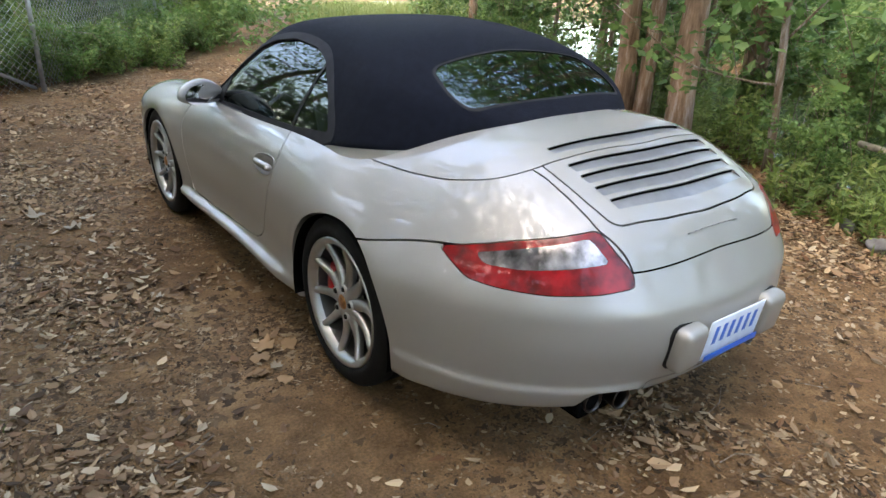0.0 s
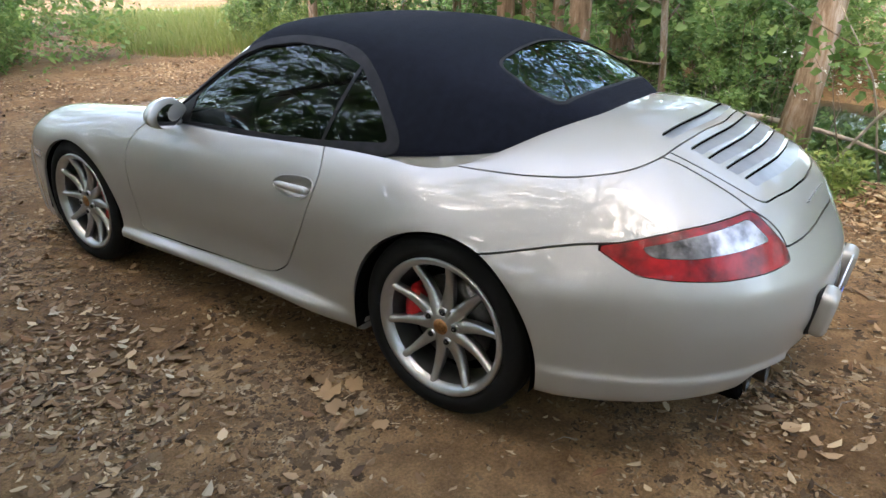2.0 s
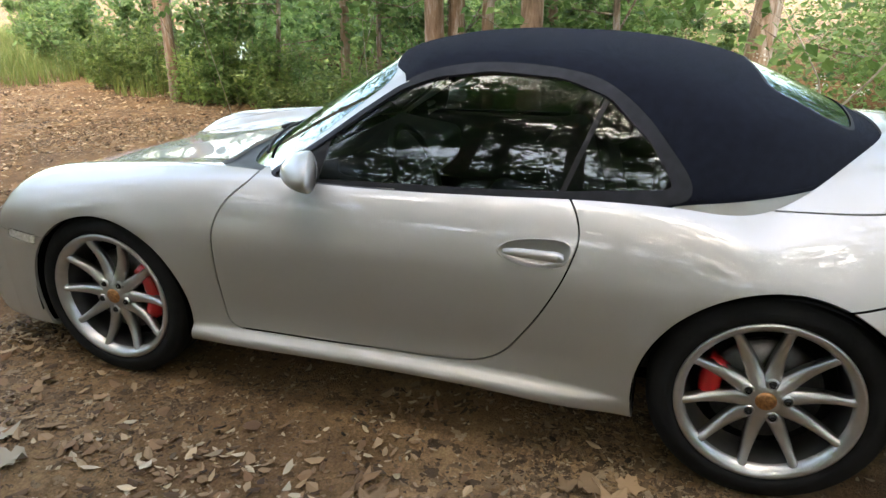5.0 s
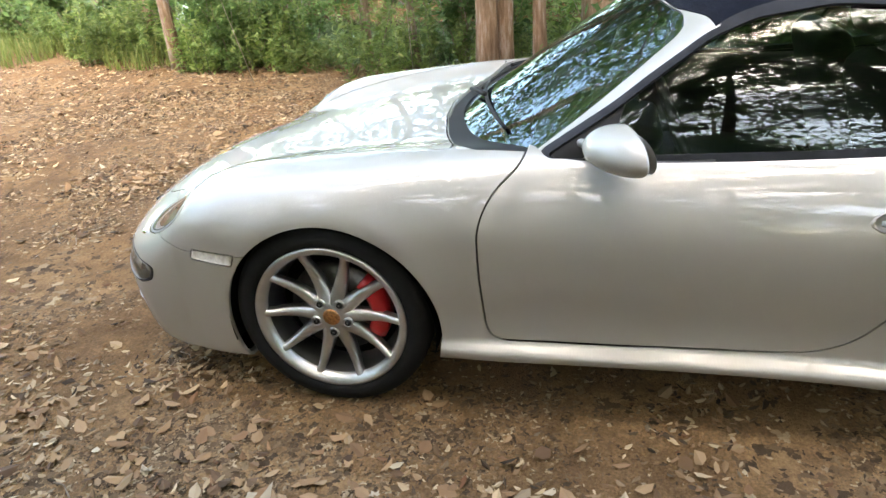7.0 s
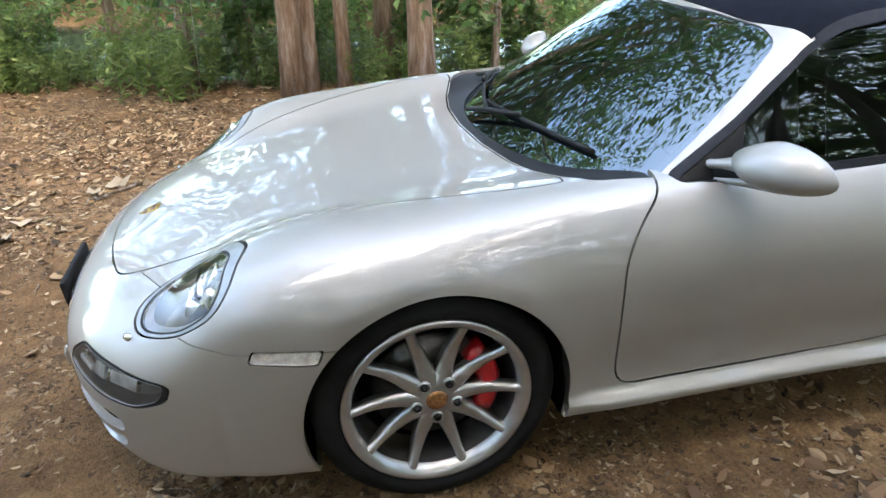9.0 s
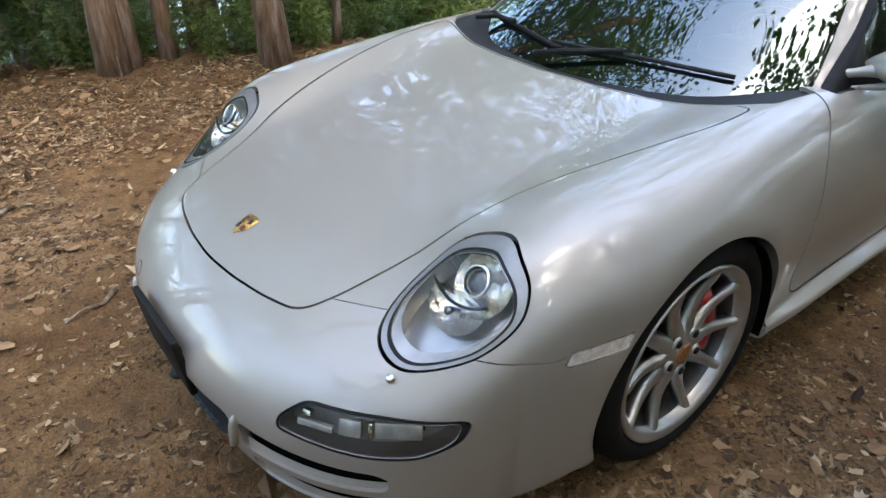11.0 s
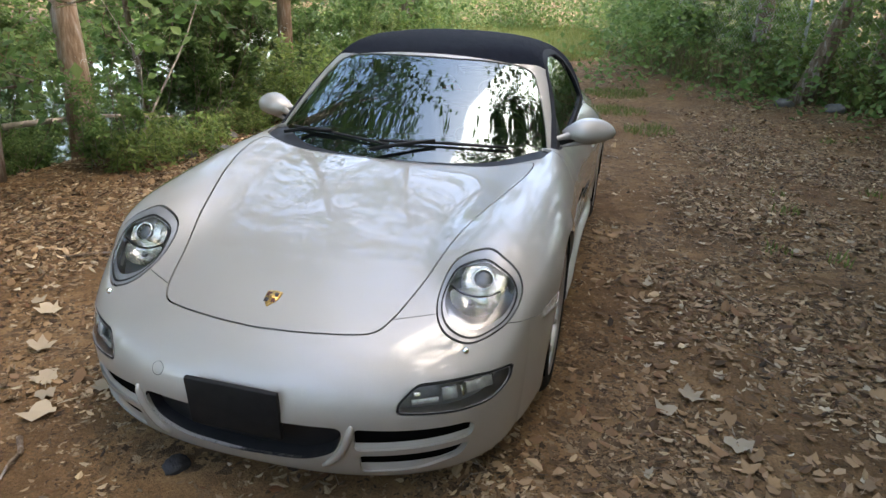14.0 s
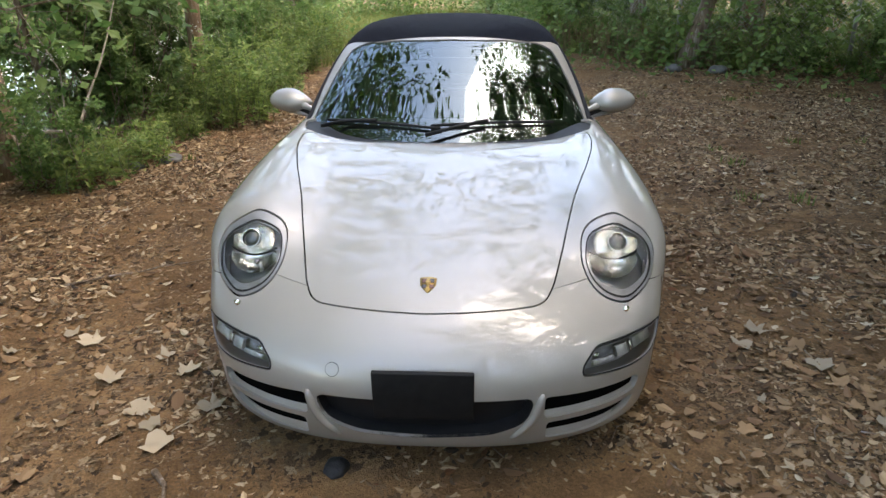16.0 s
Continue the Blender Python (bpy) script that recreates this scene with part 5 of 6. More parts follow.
# ---------------------------------------------------------------- leaves, shrubs, trees
def leaf_cloud(points, size, droop=0.35, shape=(0.34, 0.45), seed=1, flat=False, full=False):
    """Many small folded leaves, one at each point, as vertices and faces."""
    r = np.random.default_rng(seed)
    n = len(points)
    s = size * r.uniform(0.6, 1.35, n)
    az = r.uniform(0, 2 * np.pi, n)
    el = r.normal(-droop, 0.45, n) if not flat else r.normal(0, 0.22, n)
    roll = r.normal(0, 0.6, n) if not flat else r.normal(0, 0.3, n)
    d = np.stack((np.cos(az) * np.cos(el), np.sin(az) * np.cos(el), np.sin(el)), 1)
    w = np.stack((-np.sin(az), np.cos(az), np.zeros(n)), 1)
    u = np.cross(w, d)
    w2 = w * np.cos(roll)[:, None] + u * np.sin(roll)[:, None]
    u2 = np.cross(w2, d)
    p = np.asarray(points)
    L, W = s[:, None], (s * shape[0] * r.uniform(0.75, 1.2, n))[:, None]
    fold = s[:, None] * r.uniform(0.02, 0.16, n)[:, None]
    if flat and not full:
        j = r.uniform(0.35, 1.25, (n, 4))[..., None]
        k = r.uniform(0.15, 0.85, (n, 2))[..., None]
        v = np.stack((p - w2 * W * 0.3 * j[:, 0], p + d * L * k[:, 0] + w2 * W * j[:, 1], p + d * L + w2 * W * (j[:, 2] - 0.8), p + d * L * k[:, 1] - w2 * W * j[:, 3] + u2 * fold), 1).reshape(-1, 3)
        f = (np.arange(n)[:, None] * 4 + np.array([0, 1, 2, 3])).astype(int)
        return v, np.vstack((f[:, [0, 1, 2]], f[:, [0, 2, 3]]))
    if not full:
        v = np.stack((p, p + d * L * shape[1] + w2 * W - u2 * fold, p + d * L - u2 * fold * 0.8, p + d * L * shape[1] - w2 * W - u2 * fold), 1).reshape(-1, 3)
        f = (np.arange(n)[:, None] * 4 + np.array([0, 1, 2, 3])).astype(int)
        return v, np.vstack((f[:, [0, 1, 2]], f[:, [0, 2, 3]]))
    j1, j2, j3, j4 = (r.uniform(0.7, 1.3, n)[:, None] for _ in range(4))
    curl = s[:, None] * r.normal(0, 0.13, n)[:, None]
    v = np.stack((p, p + d * L * 0.28 + w2 * W * 0.85 * j1 + u2 * fold, p + d * L * 0.66 + w2 * W * 0.8 * j2 + u2 * (fold + curl * 0.5), p + d * L + u2 * curl,
                  p + d * L * 0.66 - w2 * W * 0.8 * j3 + u2 * (fold + curl * 0.5), p + d * L * 0.28 - w2 * W * 0.85 * j4 + u2 * fold), 1).reshape(-1, 3)
    f = (np.arange(n)[:, None] * 6 + np.arange(6)).astype(int)
    return v, np.vstack((f[:, [0, 1, 2]], f[:, [0, 2, 3]], f[:, [0, 3, 4]], f[:, [0, 4, 5]]))


def mesh_of(name, v, f, mat, parent=None, label=""):
    me = bpy.data.meshes.new(name)
    me.from_pydata(v.tolist(), [], f.tolist())
    me.materials.append(mat)
    ob = new(name, me)
    if parent is not None:
        ob.parent = parent
    if label:
        tagged(ob, label)
    return ob


def bent(p0, p1, sag, n, r):
    """A wavering line from p0 to p1."""
    p0, p1 = np.asarray(p0, float), np.asarray(p1, float)
    u = np.linspace(0, 1, n)[:, None]
    side_way = r.normal(0, 1, 3) * np.linalg.norm(p1 - p0) * sag
    return p0 + (p1 - p0) * u + side_way * np.sin(u * np.pi) + r.normal(0, 0.02, (n, 3)) * np.linalg.norm(p1 - p0) * np.sin(u * np.pi)


def shrub(name, height, spread, leaves, size, seed, mat, label):
    """A shrub of arching stems with leaves along them."""
    r = np.random.default_rng(seed)
    root = empty(name, label, "shrub", "undergrowth along the clearing")
    bm = bmesh.new()
    pts = []
    stems = 13
    for i in range(stems):
        a = r.uniform(0, 2 * np.pi)
        out = spread * r.uniform(0.25, 1.0)
        top = height * r.uniform(0.55, 1.05)
        line = bent((r.normal(0, 0.08), r.normal(0, 0.08), -0.05), (math.cos(a) * out, math.sin(a) * out, top), 0.12, 7, r)
        tube(line.tolist(), 0.008, 4, bm, np.linspace(1, 0.35, 7))
        for j in range(5):
            q = line[r.integers(2, 7)]
            tip = q + np.array((r.normal(0, 0.22), r.normal(0, 0.22), r.uniform(-0.05, 0.3))) * spread * 0.7
            m = leaves // (stems * 5)
            t = r.uniform(0, 1, m)[:, None]
            pts.append(q + (tip - q) * t + r.normal(0, 0.045, (m, 3)))
    tagged(part("branchwork", bm, bark, root), kind="stuff")
    v, f = leaf_cloud(np.vstack(pts), size, seed=seed)
    tagged(mesh_of("foliage", v, f, mat, root), kind="stuff")
    return root


def tree(name, height, radius, lean, crown_from, leaves, seed, barkmat, label, size=0.125, spread=1.0, bias=0.0):
    """A tapered trunk with limbs and a loose crown of leaf sprays."""
    r = np.random.default_rng(seed)
    root = empty(name, label, "tree", "trees round the clearing")
    bm = bmesh.new()
    n = 14
    u = np.linspace(0, 1, n)
    line = np.stack((lean[0] * u * height + 0.06 * np.sin(u * 7 + seed), lean[1] * u * height + 0.06 * np.cos(u * 6 + seed), u * height - 0.12), 1)
    flare = 1 - 0.78 * u + 0.25 * np.exp(-u * 40)
    tube(line.tolist(), radius, 12, bm, flare)
    pts = []
    limbs = 18
    for i in range(limbs):
        h = crown_from + (0.97 - crown_from) * (i + r.uniform(0, 1)) / limbs
        base = np.array([np.interp(h, u, line[:, k]) for k in range(3)])
        a = i * 2.4 + r.uniform(-0.5, 0.5)
        reach = height * r.uniform(0.2, 0.42) * (1.15 - 0.6 * h) * spread * (1 + bias * math.cos(a))
        tip = base + np.array((math.cos(a) * reach, math.sin(a) * reach, reach * r.uniform(0.0, 0.7)))
        limb = bent(base, tip, 0.1, 7, r)
        tube(limb.tolist(), radius * 0.3 * (1.15 - 0.7 * h), 6, bm, np.linspace(1, 0.25, 7))
        for j in range(5):
            q = limb[r.integers(2, 7)]
            end = q + r.normal(0, 1, 3) * np.array((0.5, 0.5, 0.32)) * reach * 0.55
            tube([q.tolist(), ((q + end) / 2 + r.normal(0, 0.05, 3)).tolist(), end.tolist()], radius * 0.07, 4, bm, (1, 0.7, 0.3))
            m = leaves // (limbs * 5)
            t = r.uniform(0.1, 1.15, m)[:, None]
            pts.append(q + (end - q) * t + r.normal(0, 0.17, (m, 3)) * np.array((1, 1, 0.7)))
    part("trunk", bm, barkmat, root)
    v, f = leaf_cloud(np.vstack(pts), size, seed=seed)
    tagged(mesh_of("crown", v, f, tree_mat, root), kind="stuff")
    return root


def put(things, k, x, y, turn, scale=1.0, dz=0.0):
    """Stands a copy of one of the kinds at a place on the ground."""
    ob = copy_thing(things[k % len(things)], pose(x, y, float(ground_z(x, y)) + dz, 0, 0, turn))
    ob.scale = (scale, scale, scale)
    return ob


def weed(name, height, spread, stems, per, size, seed, label):
    """A stand of upright stalks with narrow leaves all the way up."""
    r = np.random.default_rng(seed)
    root = empty(name, label, "weed", "weeds along the clearing")
    bm = bmesh.new()
    pts = []
    for i in range(stems):
        a, d = r.uniform(0, 2 * np.pi), spread * math.sqrt(r.uniform(0, 1))
        base = np.array((d * math.cos(a), d * math.sin(a), -0.03))
        h = height * r.uniform(0.45, 1.1)
        line = bent(base, base + np.array((r.normal(0, 0.13) * h, r.normal(0, 0.13) * h, h)), 0.04, 5, r)
        tube(line.tolist(), 0.004, 3, bm, np.linspace(1, 0.4, 5))
        t = r.uniform(0.12, 1.02, per)
        pts.append(np.stack([np.interp(t, np.linspace(0, 1, 5), line[:, k]) for k in range(3)], 1) + r.normal(0, 0.012, (per, 3)))
    tagged(part("stem", bm, stalk_mat, root), kind="stuff")
    v, f = leaf_cloud(np.vstack(pts), size, -0.1, (0.17, 0.4), seed)
    tagged(mesh_of("foliage", v, f, weed_mat, root), kind="stuff")
    return root


stalk_mat = material("green_stalk", (0.12, 0.14, 0.06), 0.7, noise_scale=20, vary=0.3)
weed_mat = leaf_material("weed_leaves", [(0.12, 0.19, 0.05), (0.19, 0.27, 0.07), (0.26, 0.33, 0.095), (0.15, 0.23, 0.075), (0.33, 0.37, 0.125)], 0.5)
weeds = [weed("weed", 0.95, 0.4, 34, 46, 0.085, 15, "tall feathery yellow-green weeds at the track's edge"),
         weed("weed", 0.65, 0.45, 38, 40, 0.075, 16, "feathery yellow-green weeds at the track's edge"),
         weed("weed", 0.35, 0.4, 44, 30, 0.07, 17, "low light green weeds at the track's edge")]

FAR = pose(0, 0, -60)
shrubs = [shrub("shrub", 1.25, 0.75, 3200, 0.075, 11, green_mat, "leafy green shrub at the edge of the clearing"),
          shrub("shrub", 1.6, 0.7, 3200, 0.065, 12, green_mat, "leafy green shrub at the edge of the clearing"),
          shrub("shrub", 0.8, 0.8, 3000, 0.055, 13, green_mat, "low green shrub at the edge of the clearing"),
          shrub("sapling", 2.7, 0.9, 3600, 0.085, 14, green_mat, "tall thin green sapling with loose leaves")]
trees = [tree("tree", 12.0, 0.15, (0.03, 0.01), 0.34, 5200, 21, bark, "tall brown-barked tree with loose green crown"),
         tree("tree", 14.0, 0.18, (-0.02, 0.03), 0.37, 5200, 22, red_bark, "tall reddish-barked tree with loose green crown"),
         tree("tree", 10.0, 0.11, (0.02, -0.03), 0.34, 4800, 23, bark, "slim brown-barked tree with loose green crown"),
         tree("tree", 9.0, 0.13, (-0.04, -0.02), 0.10, 13000, 24, bark, "bushy tree leafy from low down", 0.115),
         tree("tree", 10.5, 0.16, (0.06, 0.0), 0.42, 9000, 25, bark, "spreading tree with limbs hanging over the clearing", 0.15, 1.25, 0.6),
         tree("tree", 11.5, 0.15, (0.05, 0.02), 0.40, 9000, 26, red_bark, "spreading reddish-barked tree with limbs over the clearing", 0.15, 1.2, 0.6),
         tree("tree", 8.0, 0.068, (0.03, 0.02), 0.26, 2800, 27, red_bark, "slim sunlit reddish-barked tree with leafy twigs from low down", 0.1, 1.1),
         tree("tree", 9.5, 0.125, (0.14, -0.09), 0.34, 3000, 28, pale_bark, "leaning tree with pale peeling reddish bark", 0.115),
         tree("tree", 10.0, 0.115, (0.01, 0.0), 0.24, 4300, 29, red_bark, "brown furrowed tree with sparse leafy limbs", 0.11, 1.1),
         tree("sapling", 5.0, 0.038, (0.02, 0.03), 0.16, 2300, 30, bark, "thin dark sapling with loose leaves", 0.095, 1.2),
         tree("tree", 9.0, 0.13, (-0.32, -0.06), 0.35, 6000, 38, bark, "mossy leaning tree trunk at the fence", 0.115)]

# trees whose trunks show: place, kind, turn, scale
for x, y, kind, turn, sc in ((3.75, -0.2, 7, 0, 1.0), (3.27, -3.2, 8, 40, 0.85), (4.5, -2.0, 9, 60, 1.1), (3.8, 2.6, 8, 90, 0.9), (3.95, 2.38, 8, 210, 0.75), (4.1, 2.05, 6, 160, 1.0), (3.4, 1.5, 8, 300, 0.95),
                             (4.65, 1.65, 8, 20, 1.2), (3.65, 0.86, 9, 130, 1.0), (5.3, 4.2, 6, 70, 0.95), (5.1, 6.6, 6, 200, 1.1), (6.6, 7.9, 8, 10, 1.2), (4.6, 3.4, 9, 0, 0.9), (5.4, 5.3, 9, 240, 1.0), (4.9, 2.5, 9, 80, 1.0), (5.9, 2.9, 9, 30, 1.2),
                             (8.9, 9.7, 0, 120, 1.5), (3.6, -9.5, 0, 20, 1.1), (-3.5, -6.7, 10, 0, 1.0),
                             (-4.9, -7.6, 1, 140, 1.1), (-6.6, -5.4, 0, 10, 1.1), (-7.6, -2.0, 2, 70, 1.2), (-8.3, 1.5, 1, 30, 1.0), (-7.2, 5.0, 0, 200, 1.0), (-4.2, 9.6, 2, 80, 1.1), (-1.6, 10.4, 0, 150, 1.0)):
    put(trees, kind, x, y, turn, sc)
# spreading trees that roof the clearing
for x, y, kind, turn, sc in ((-6.1, 2.6, 5, -8, 1.0), (-5.7, -2.6, 4, 12, 1.0), (-5.0, 6.6, 4, -40, 1.05)):
    put(trees, kind, x, y, turn, sc)
for x, y, turn, sc in ((11.5, -5.5, 20, 0.9), (12.2, -8.0, 110, 1.0), (12.8, -10.5, 230, 1.1), (11.0, -13.0, 300, 1.0), (14.5, -7.0, 60, 1.2)):
    put(trees, 3, x, y, turn, sc)
# the woods behind them, open where the creek runs off
def over_creek(x, y):
    return -26 < math.degrees(math.atan2(y - 1.0, x - 3.0)) < -5 and x > 6.0


for i in range(34):
    a = rng.uniform(0, 2 * np.pi)
    d = rng.uniform(13, 26)
    x, y = d * math.cos(a) + 1.0, d * math.sin(a) + 1.2
    if abs(x - 1.2 - 0.05 * y) < 2.6 and y < 0:
        continue
    if abs(math.degrees(math.atan2(y - 1.2, x - 1.0)) - 58) < 7 or over_creek(x, y):
        continue
    put(trees, 3 if rng.uniform() < 0.6 else int(rng.integers(0, 3)), x, y, rng.uniform(0, 360), rng.uniform(0.8, 1.15))


def along_line(line, step):
    line = np.asarray(line, float)
    seg = np.linalg.norm(np.diff(line, axis=0), axis=1)
    s = np.r_[0, np.cumsum(seg)]
    q = np.arange(0, s[-1], step)
    return np.stack((np.interp(q, s, line[:, 0]), np.interp(q, s, line[:, 1])), 1)


RIGHT_EDGE = [(11, 15), (8.2, 11.6), (5.9, 8.4), (5.0, 6.2), (4.7, 5.0), (4.6, 3.4), (4.2, 2.2), (3.55, 1.1), (3.1, 0.1), (2.8, -0.8), (2.65, -1.7), (2.6, -2.9), (2.8, -4.6), (3.3, -8), (4.0, -13)]
LEFT_EDGE = [(-0.6, -13), (-1.6, -9.5), (-2.9, -7.6), (-3.9, -7.0), (-4.7, -6.0), (-5.9, -4.8), (-7.0, -3), (-7.4, 0), (-7.0, 3), (-5.0, 6.2), (-2.6, 8.0), (-0.6, 8.7), (0.6, 9.9), (1.6, 11.4), (3.0, 13.0), (5.0, 16.5)]
for edge, away, rows in ((RIGHT_EDGE, 1, 3), (LEFT_EDGE, -1, 3)):
    for row in range(rows):
        for x, y in along_line(edge, 0.5 + 0.28 * row):
            off = row * 0.95 + rng.uniform(-0.1, 0.55)
            low = away > 0 and 1.0 < y < 8.5
            if low and row and rng.uniform() < 0.6:
                continue
            gap = away > 0 and -1.5 < y < 0.2
            if gap and row:
                continue
            c = np.array((x - 0.6, y - 1.5))
            c /= np.linalg.norm(c)
            px, py = x + c[0] * off + rng.normal(0, 0.15), y + c[1] * off + rng.normal(0, 0.15)
            if gap or rng.uniform() < ((0.8, 0.45, 0.2) if away > 0 else (0.45, 0.2, 0.0))[row]:
                put(weeds, int(rng.choice((0, 1, 2), p=(0.0, 0.3, 0.7) if gap else (0.35, 0.4, 0.25) if low else (0.35, 0.35, 0.3))), px, py, rng.uniform(0, 360), rng.uniform(0.7, 1.2))
                continue
            kind = int(rng.choice((0, 1, 2, 3), p=((0.3, 0.3, 0.4, 0.0), (0.35, 0.3, 0.15, 0.2), (0.2, 0.3, 0.0, 0.5))[row]))
            put(shrubs, kind, px, py, rng.uniform(0, 360), (rng.uniform(0.65, 1.1) if row else rng.uniform(0.45, 0.8)) * (0.5 if gap else 0.75 if away > 0 and y < 1.0 else 0.6 if away > 0 and y < 5.2 else 1.0))
for x, y, kind, turn, sc in ((-5.2, -3.6, 2, 300, 1.1), (-5.6, 1.2, 0, 15, 1.0), (-5.9, -1.4, 1, 95, 0.95), (-5.4, 3.6, 3, 215, 1.0), (-6.6, 0.2, 3, 15, 0.9), (-6.9, -3.4, 3, 80, 0.9), (-6.4, 2.2, 3, 150, 0.95), (-6.2, 5.4, 3, 260, 0.9), (-3.2, -8.8, 0, 33, 1.0)):
    put(trees, kind, x, y, turn, sc)
for x, y, sc in ((4.4, 0.6, 0.7), (3.8, -2.2, 0.8), (4.3, 1.3, 0.75), (4.6, 2.9, 0.7), (4.5, 0.1, 0.6), (3.6, -1.8, 0.6), (3.9, -2.2, 0.75), (4.1, -2.7, 0.8), (3.7, -2.7, 0.6), (4.25, -1.9, 0.75), (3.9, -3.2, 0.8)):
    put(shrubs, 3, x, y, rng.uniform(0, 360), sc)
for i in range(26):
    u = i / 25
    put(weeds, 2 - (i % 4 == 0), 4.9 + 4.2 * u + rng.normal(0, 0.35), 5.6 + 5.6 * u + rng.normal(0, 0.3), rng.uniform(0, 360), rng.uniform(0.7, 1.2))
brink = np.random.default_rng(93)
for x, y in along_line([(-2.6, 7.5), (-1.3, 7.75), (-0.45, 7.75), (0.15, 8.5), (0.55, 8.6), (1.45, 10.3), (2.2, 11.1), (3.1, 12.2)], 0.3):
    which, kind = (shrubs, 2) if brink.uniform() < 0.55 else (weeds, int(brink.integers(0, 2)))
    put(which, kind, x + brink.normal(0, 0.12), y + brink.normal(0.1, 0.12), brink.uniform(0, 360), brink.uniform(0.6, 1.0))
for ob in (*shrubs, *trees, *weeds):
    for o in (*ob.children_recursive, ob):
        bpy.data.objects.remove(o)


def thicket(name, centres, per, sigma, size, seed, mat, label):
    """A mass of leaves too far off to tell the plants apart."""
    r = np.random.default_rng(seed)
    p = np.repeat(centres, per, 0) + r.normal(0, 1, (len(centres) * per, 3)) * sigma
    p[:, 2] = np.maximum(p[:, 2], ground_z(p[:, 0], p[:, 1]))
    v, f = leaf_cloud(p, size, seed=seed)
    return tagged(mesh_of(name, v, f, mat), label, "undergrowth", kind="stuff")


centres = []
while len(centres) < 1500:
    a, d = rng.uniform(0, 2 * np.pi), rng.uniform(7.5, 17)
    x, y = 0.8 + d * math.cos(a), 1.5 + d * 1.15 * math.sin(a)
    deg = math.degrees(a)
    if (abs(deg - 58) < 8) or (abs(deg - 272) < 9 and d < 16) or (0 < bank(x, y) < 6 and d < 12 and y > 0.5):
        continue
    if bank(x, y) < 0 and d < 9 and -60 < (deg if deg < 180 else deg - 360) < 60:
        continue
    if over_creek(x, y) and rng.uniform() < 0.8:
        continue
    centres.append((x, y, max(0.1, float(ground_z(x, y)) + abs(rng.normal(0, 1)) * (1.1 + 0.12 * d))))
for _ in range(520):
    y = rng.uniform(-7, 15)
    x = float(y * 0 - bank(0.0, y)) + rng.uniform(6.3, 10.5)
    if not over_creek(x, y) or rng.uniform() < 0.3:
        centres.append((x, y, float(ground_z(x, y)) + abs(rng.normal(0, 1.0)) + 0.05))
for _ in range(240):
    x, y = rng.uniform(-6, 9), rng.uniform(-22, -16.5)
    centres.append((x, y, float(ground_z(x, y)) + abs(rng.normal(0, 1.3)) + 0.05))
thicket("far_undergrowth", np.array(centres), 170, (0.5, 0.5, 0.4), 0.105, 61, green_mat, "dense green undergrowth filling the woods")


# low ground plants under and behind the shrubs
def cover_points(n, seed):
    r = np.random.default_rng(seed)
    a = r.uniform(0, 2 * np.pi, n)
    d = r.uniform(0, 1, n) ** 0.7 * 14
    x, y = 0.8 + (3.0 + d) * np.cos(a), 1.5 + (3.0 + d) * 1.15 * np.sin(a)
    right = np.interp(y, [q[1] for q in RIGHT_EDGE][::-1], [q[0] for q in RIGHT_EDGE][::-1])
    k = (x > right + 0.1) & (bank(x, y) < 1.2)
    lx, ly = np.array(LEFT_EDGE).T
    ang = np.arctan2(ly - 1.5, lx + 0.0)
    ang = np.where(ang < np.radians(60), ang + 2 * np.pi, ang)
    o = np.argsort(ang)
    q = np.arctan2(y - 1.5, x)
    q = np.where(q < np.radians(60), q + 2 * np.pi, q)
    reach = np.interp(q, ang[o], np.hypot(lx, ly - 1.5)[o])
    k |= (np.hypot(x, y - 1.5) > reach + 0.1) & (q > ang.min()) & (q < ang.max())
    clump = np.sin(1.9 * x + 0.7 * y) * np.sin(2.3 * y - 0.8 * x)
    k &= r.uniform(-1, 1, n) < clump + 0.45
    x, y = x[k], y[k]
    h = 0.34 * (0.55 + 0.45 * clump[k]) * r.uniform(0, 1, len(x)) ** 0.7 + 0.03
    return np.stack((x, y, ground_z(x, y) + h), 1)


v, f = leaf_cloud(cover_points(150000, 71), 0.075, 0.1, seed=72)
tagged(mesh_of("ground_cover", v, f, green_mat), "low green plants covering the forest floor", "ground cover", kind="stuff")

# small white flower heads above the weeds
white_petal = material("white_petals", (0.7, 0.7, 0.66), 0.6, noise_scale=40, vary=0.1)
heads = np.vstack([np.array((rng.uniform(3.0, 4.3), rng.uniform(-3.2, 0.4), 0)) + rng.normal(0, 0.03, (14, 3)) + np.array((0, 0, rng.uniform(0.55, 0.95))) for _ in range(26)])
v, f = leaf_cloud(heads, 0.02, seed=77, shape=(0.5, 0.5))
tagged(mesh_of("flower_heads", v, f, white_petal), "tiny white flower heads above the weeds", "flowers", kind="stuff")

# ---------------------------------------------------------------- litter, twigs, grass
def scatter(n, xr, yr, seed, density):
    r = np.random.default_rng(seed)
    x, y = r.uniform(*xr, n), r.uniform(*yr, n)
    k = r.uniform(0, 1, n) < density(x, y)
    return x[k], y[k]


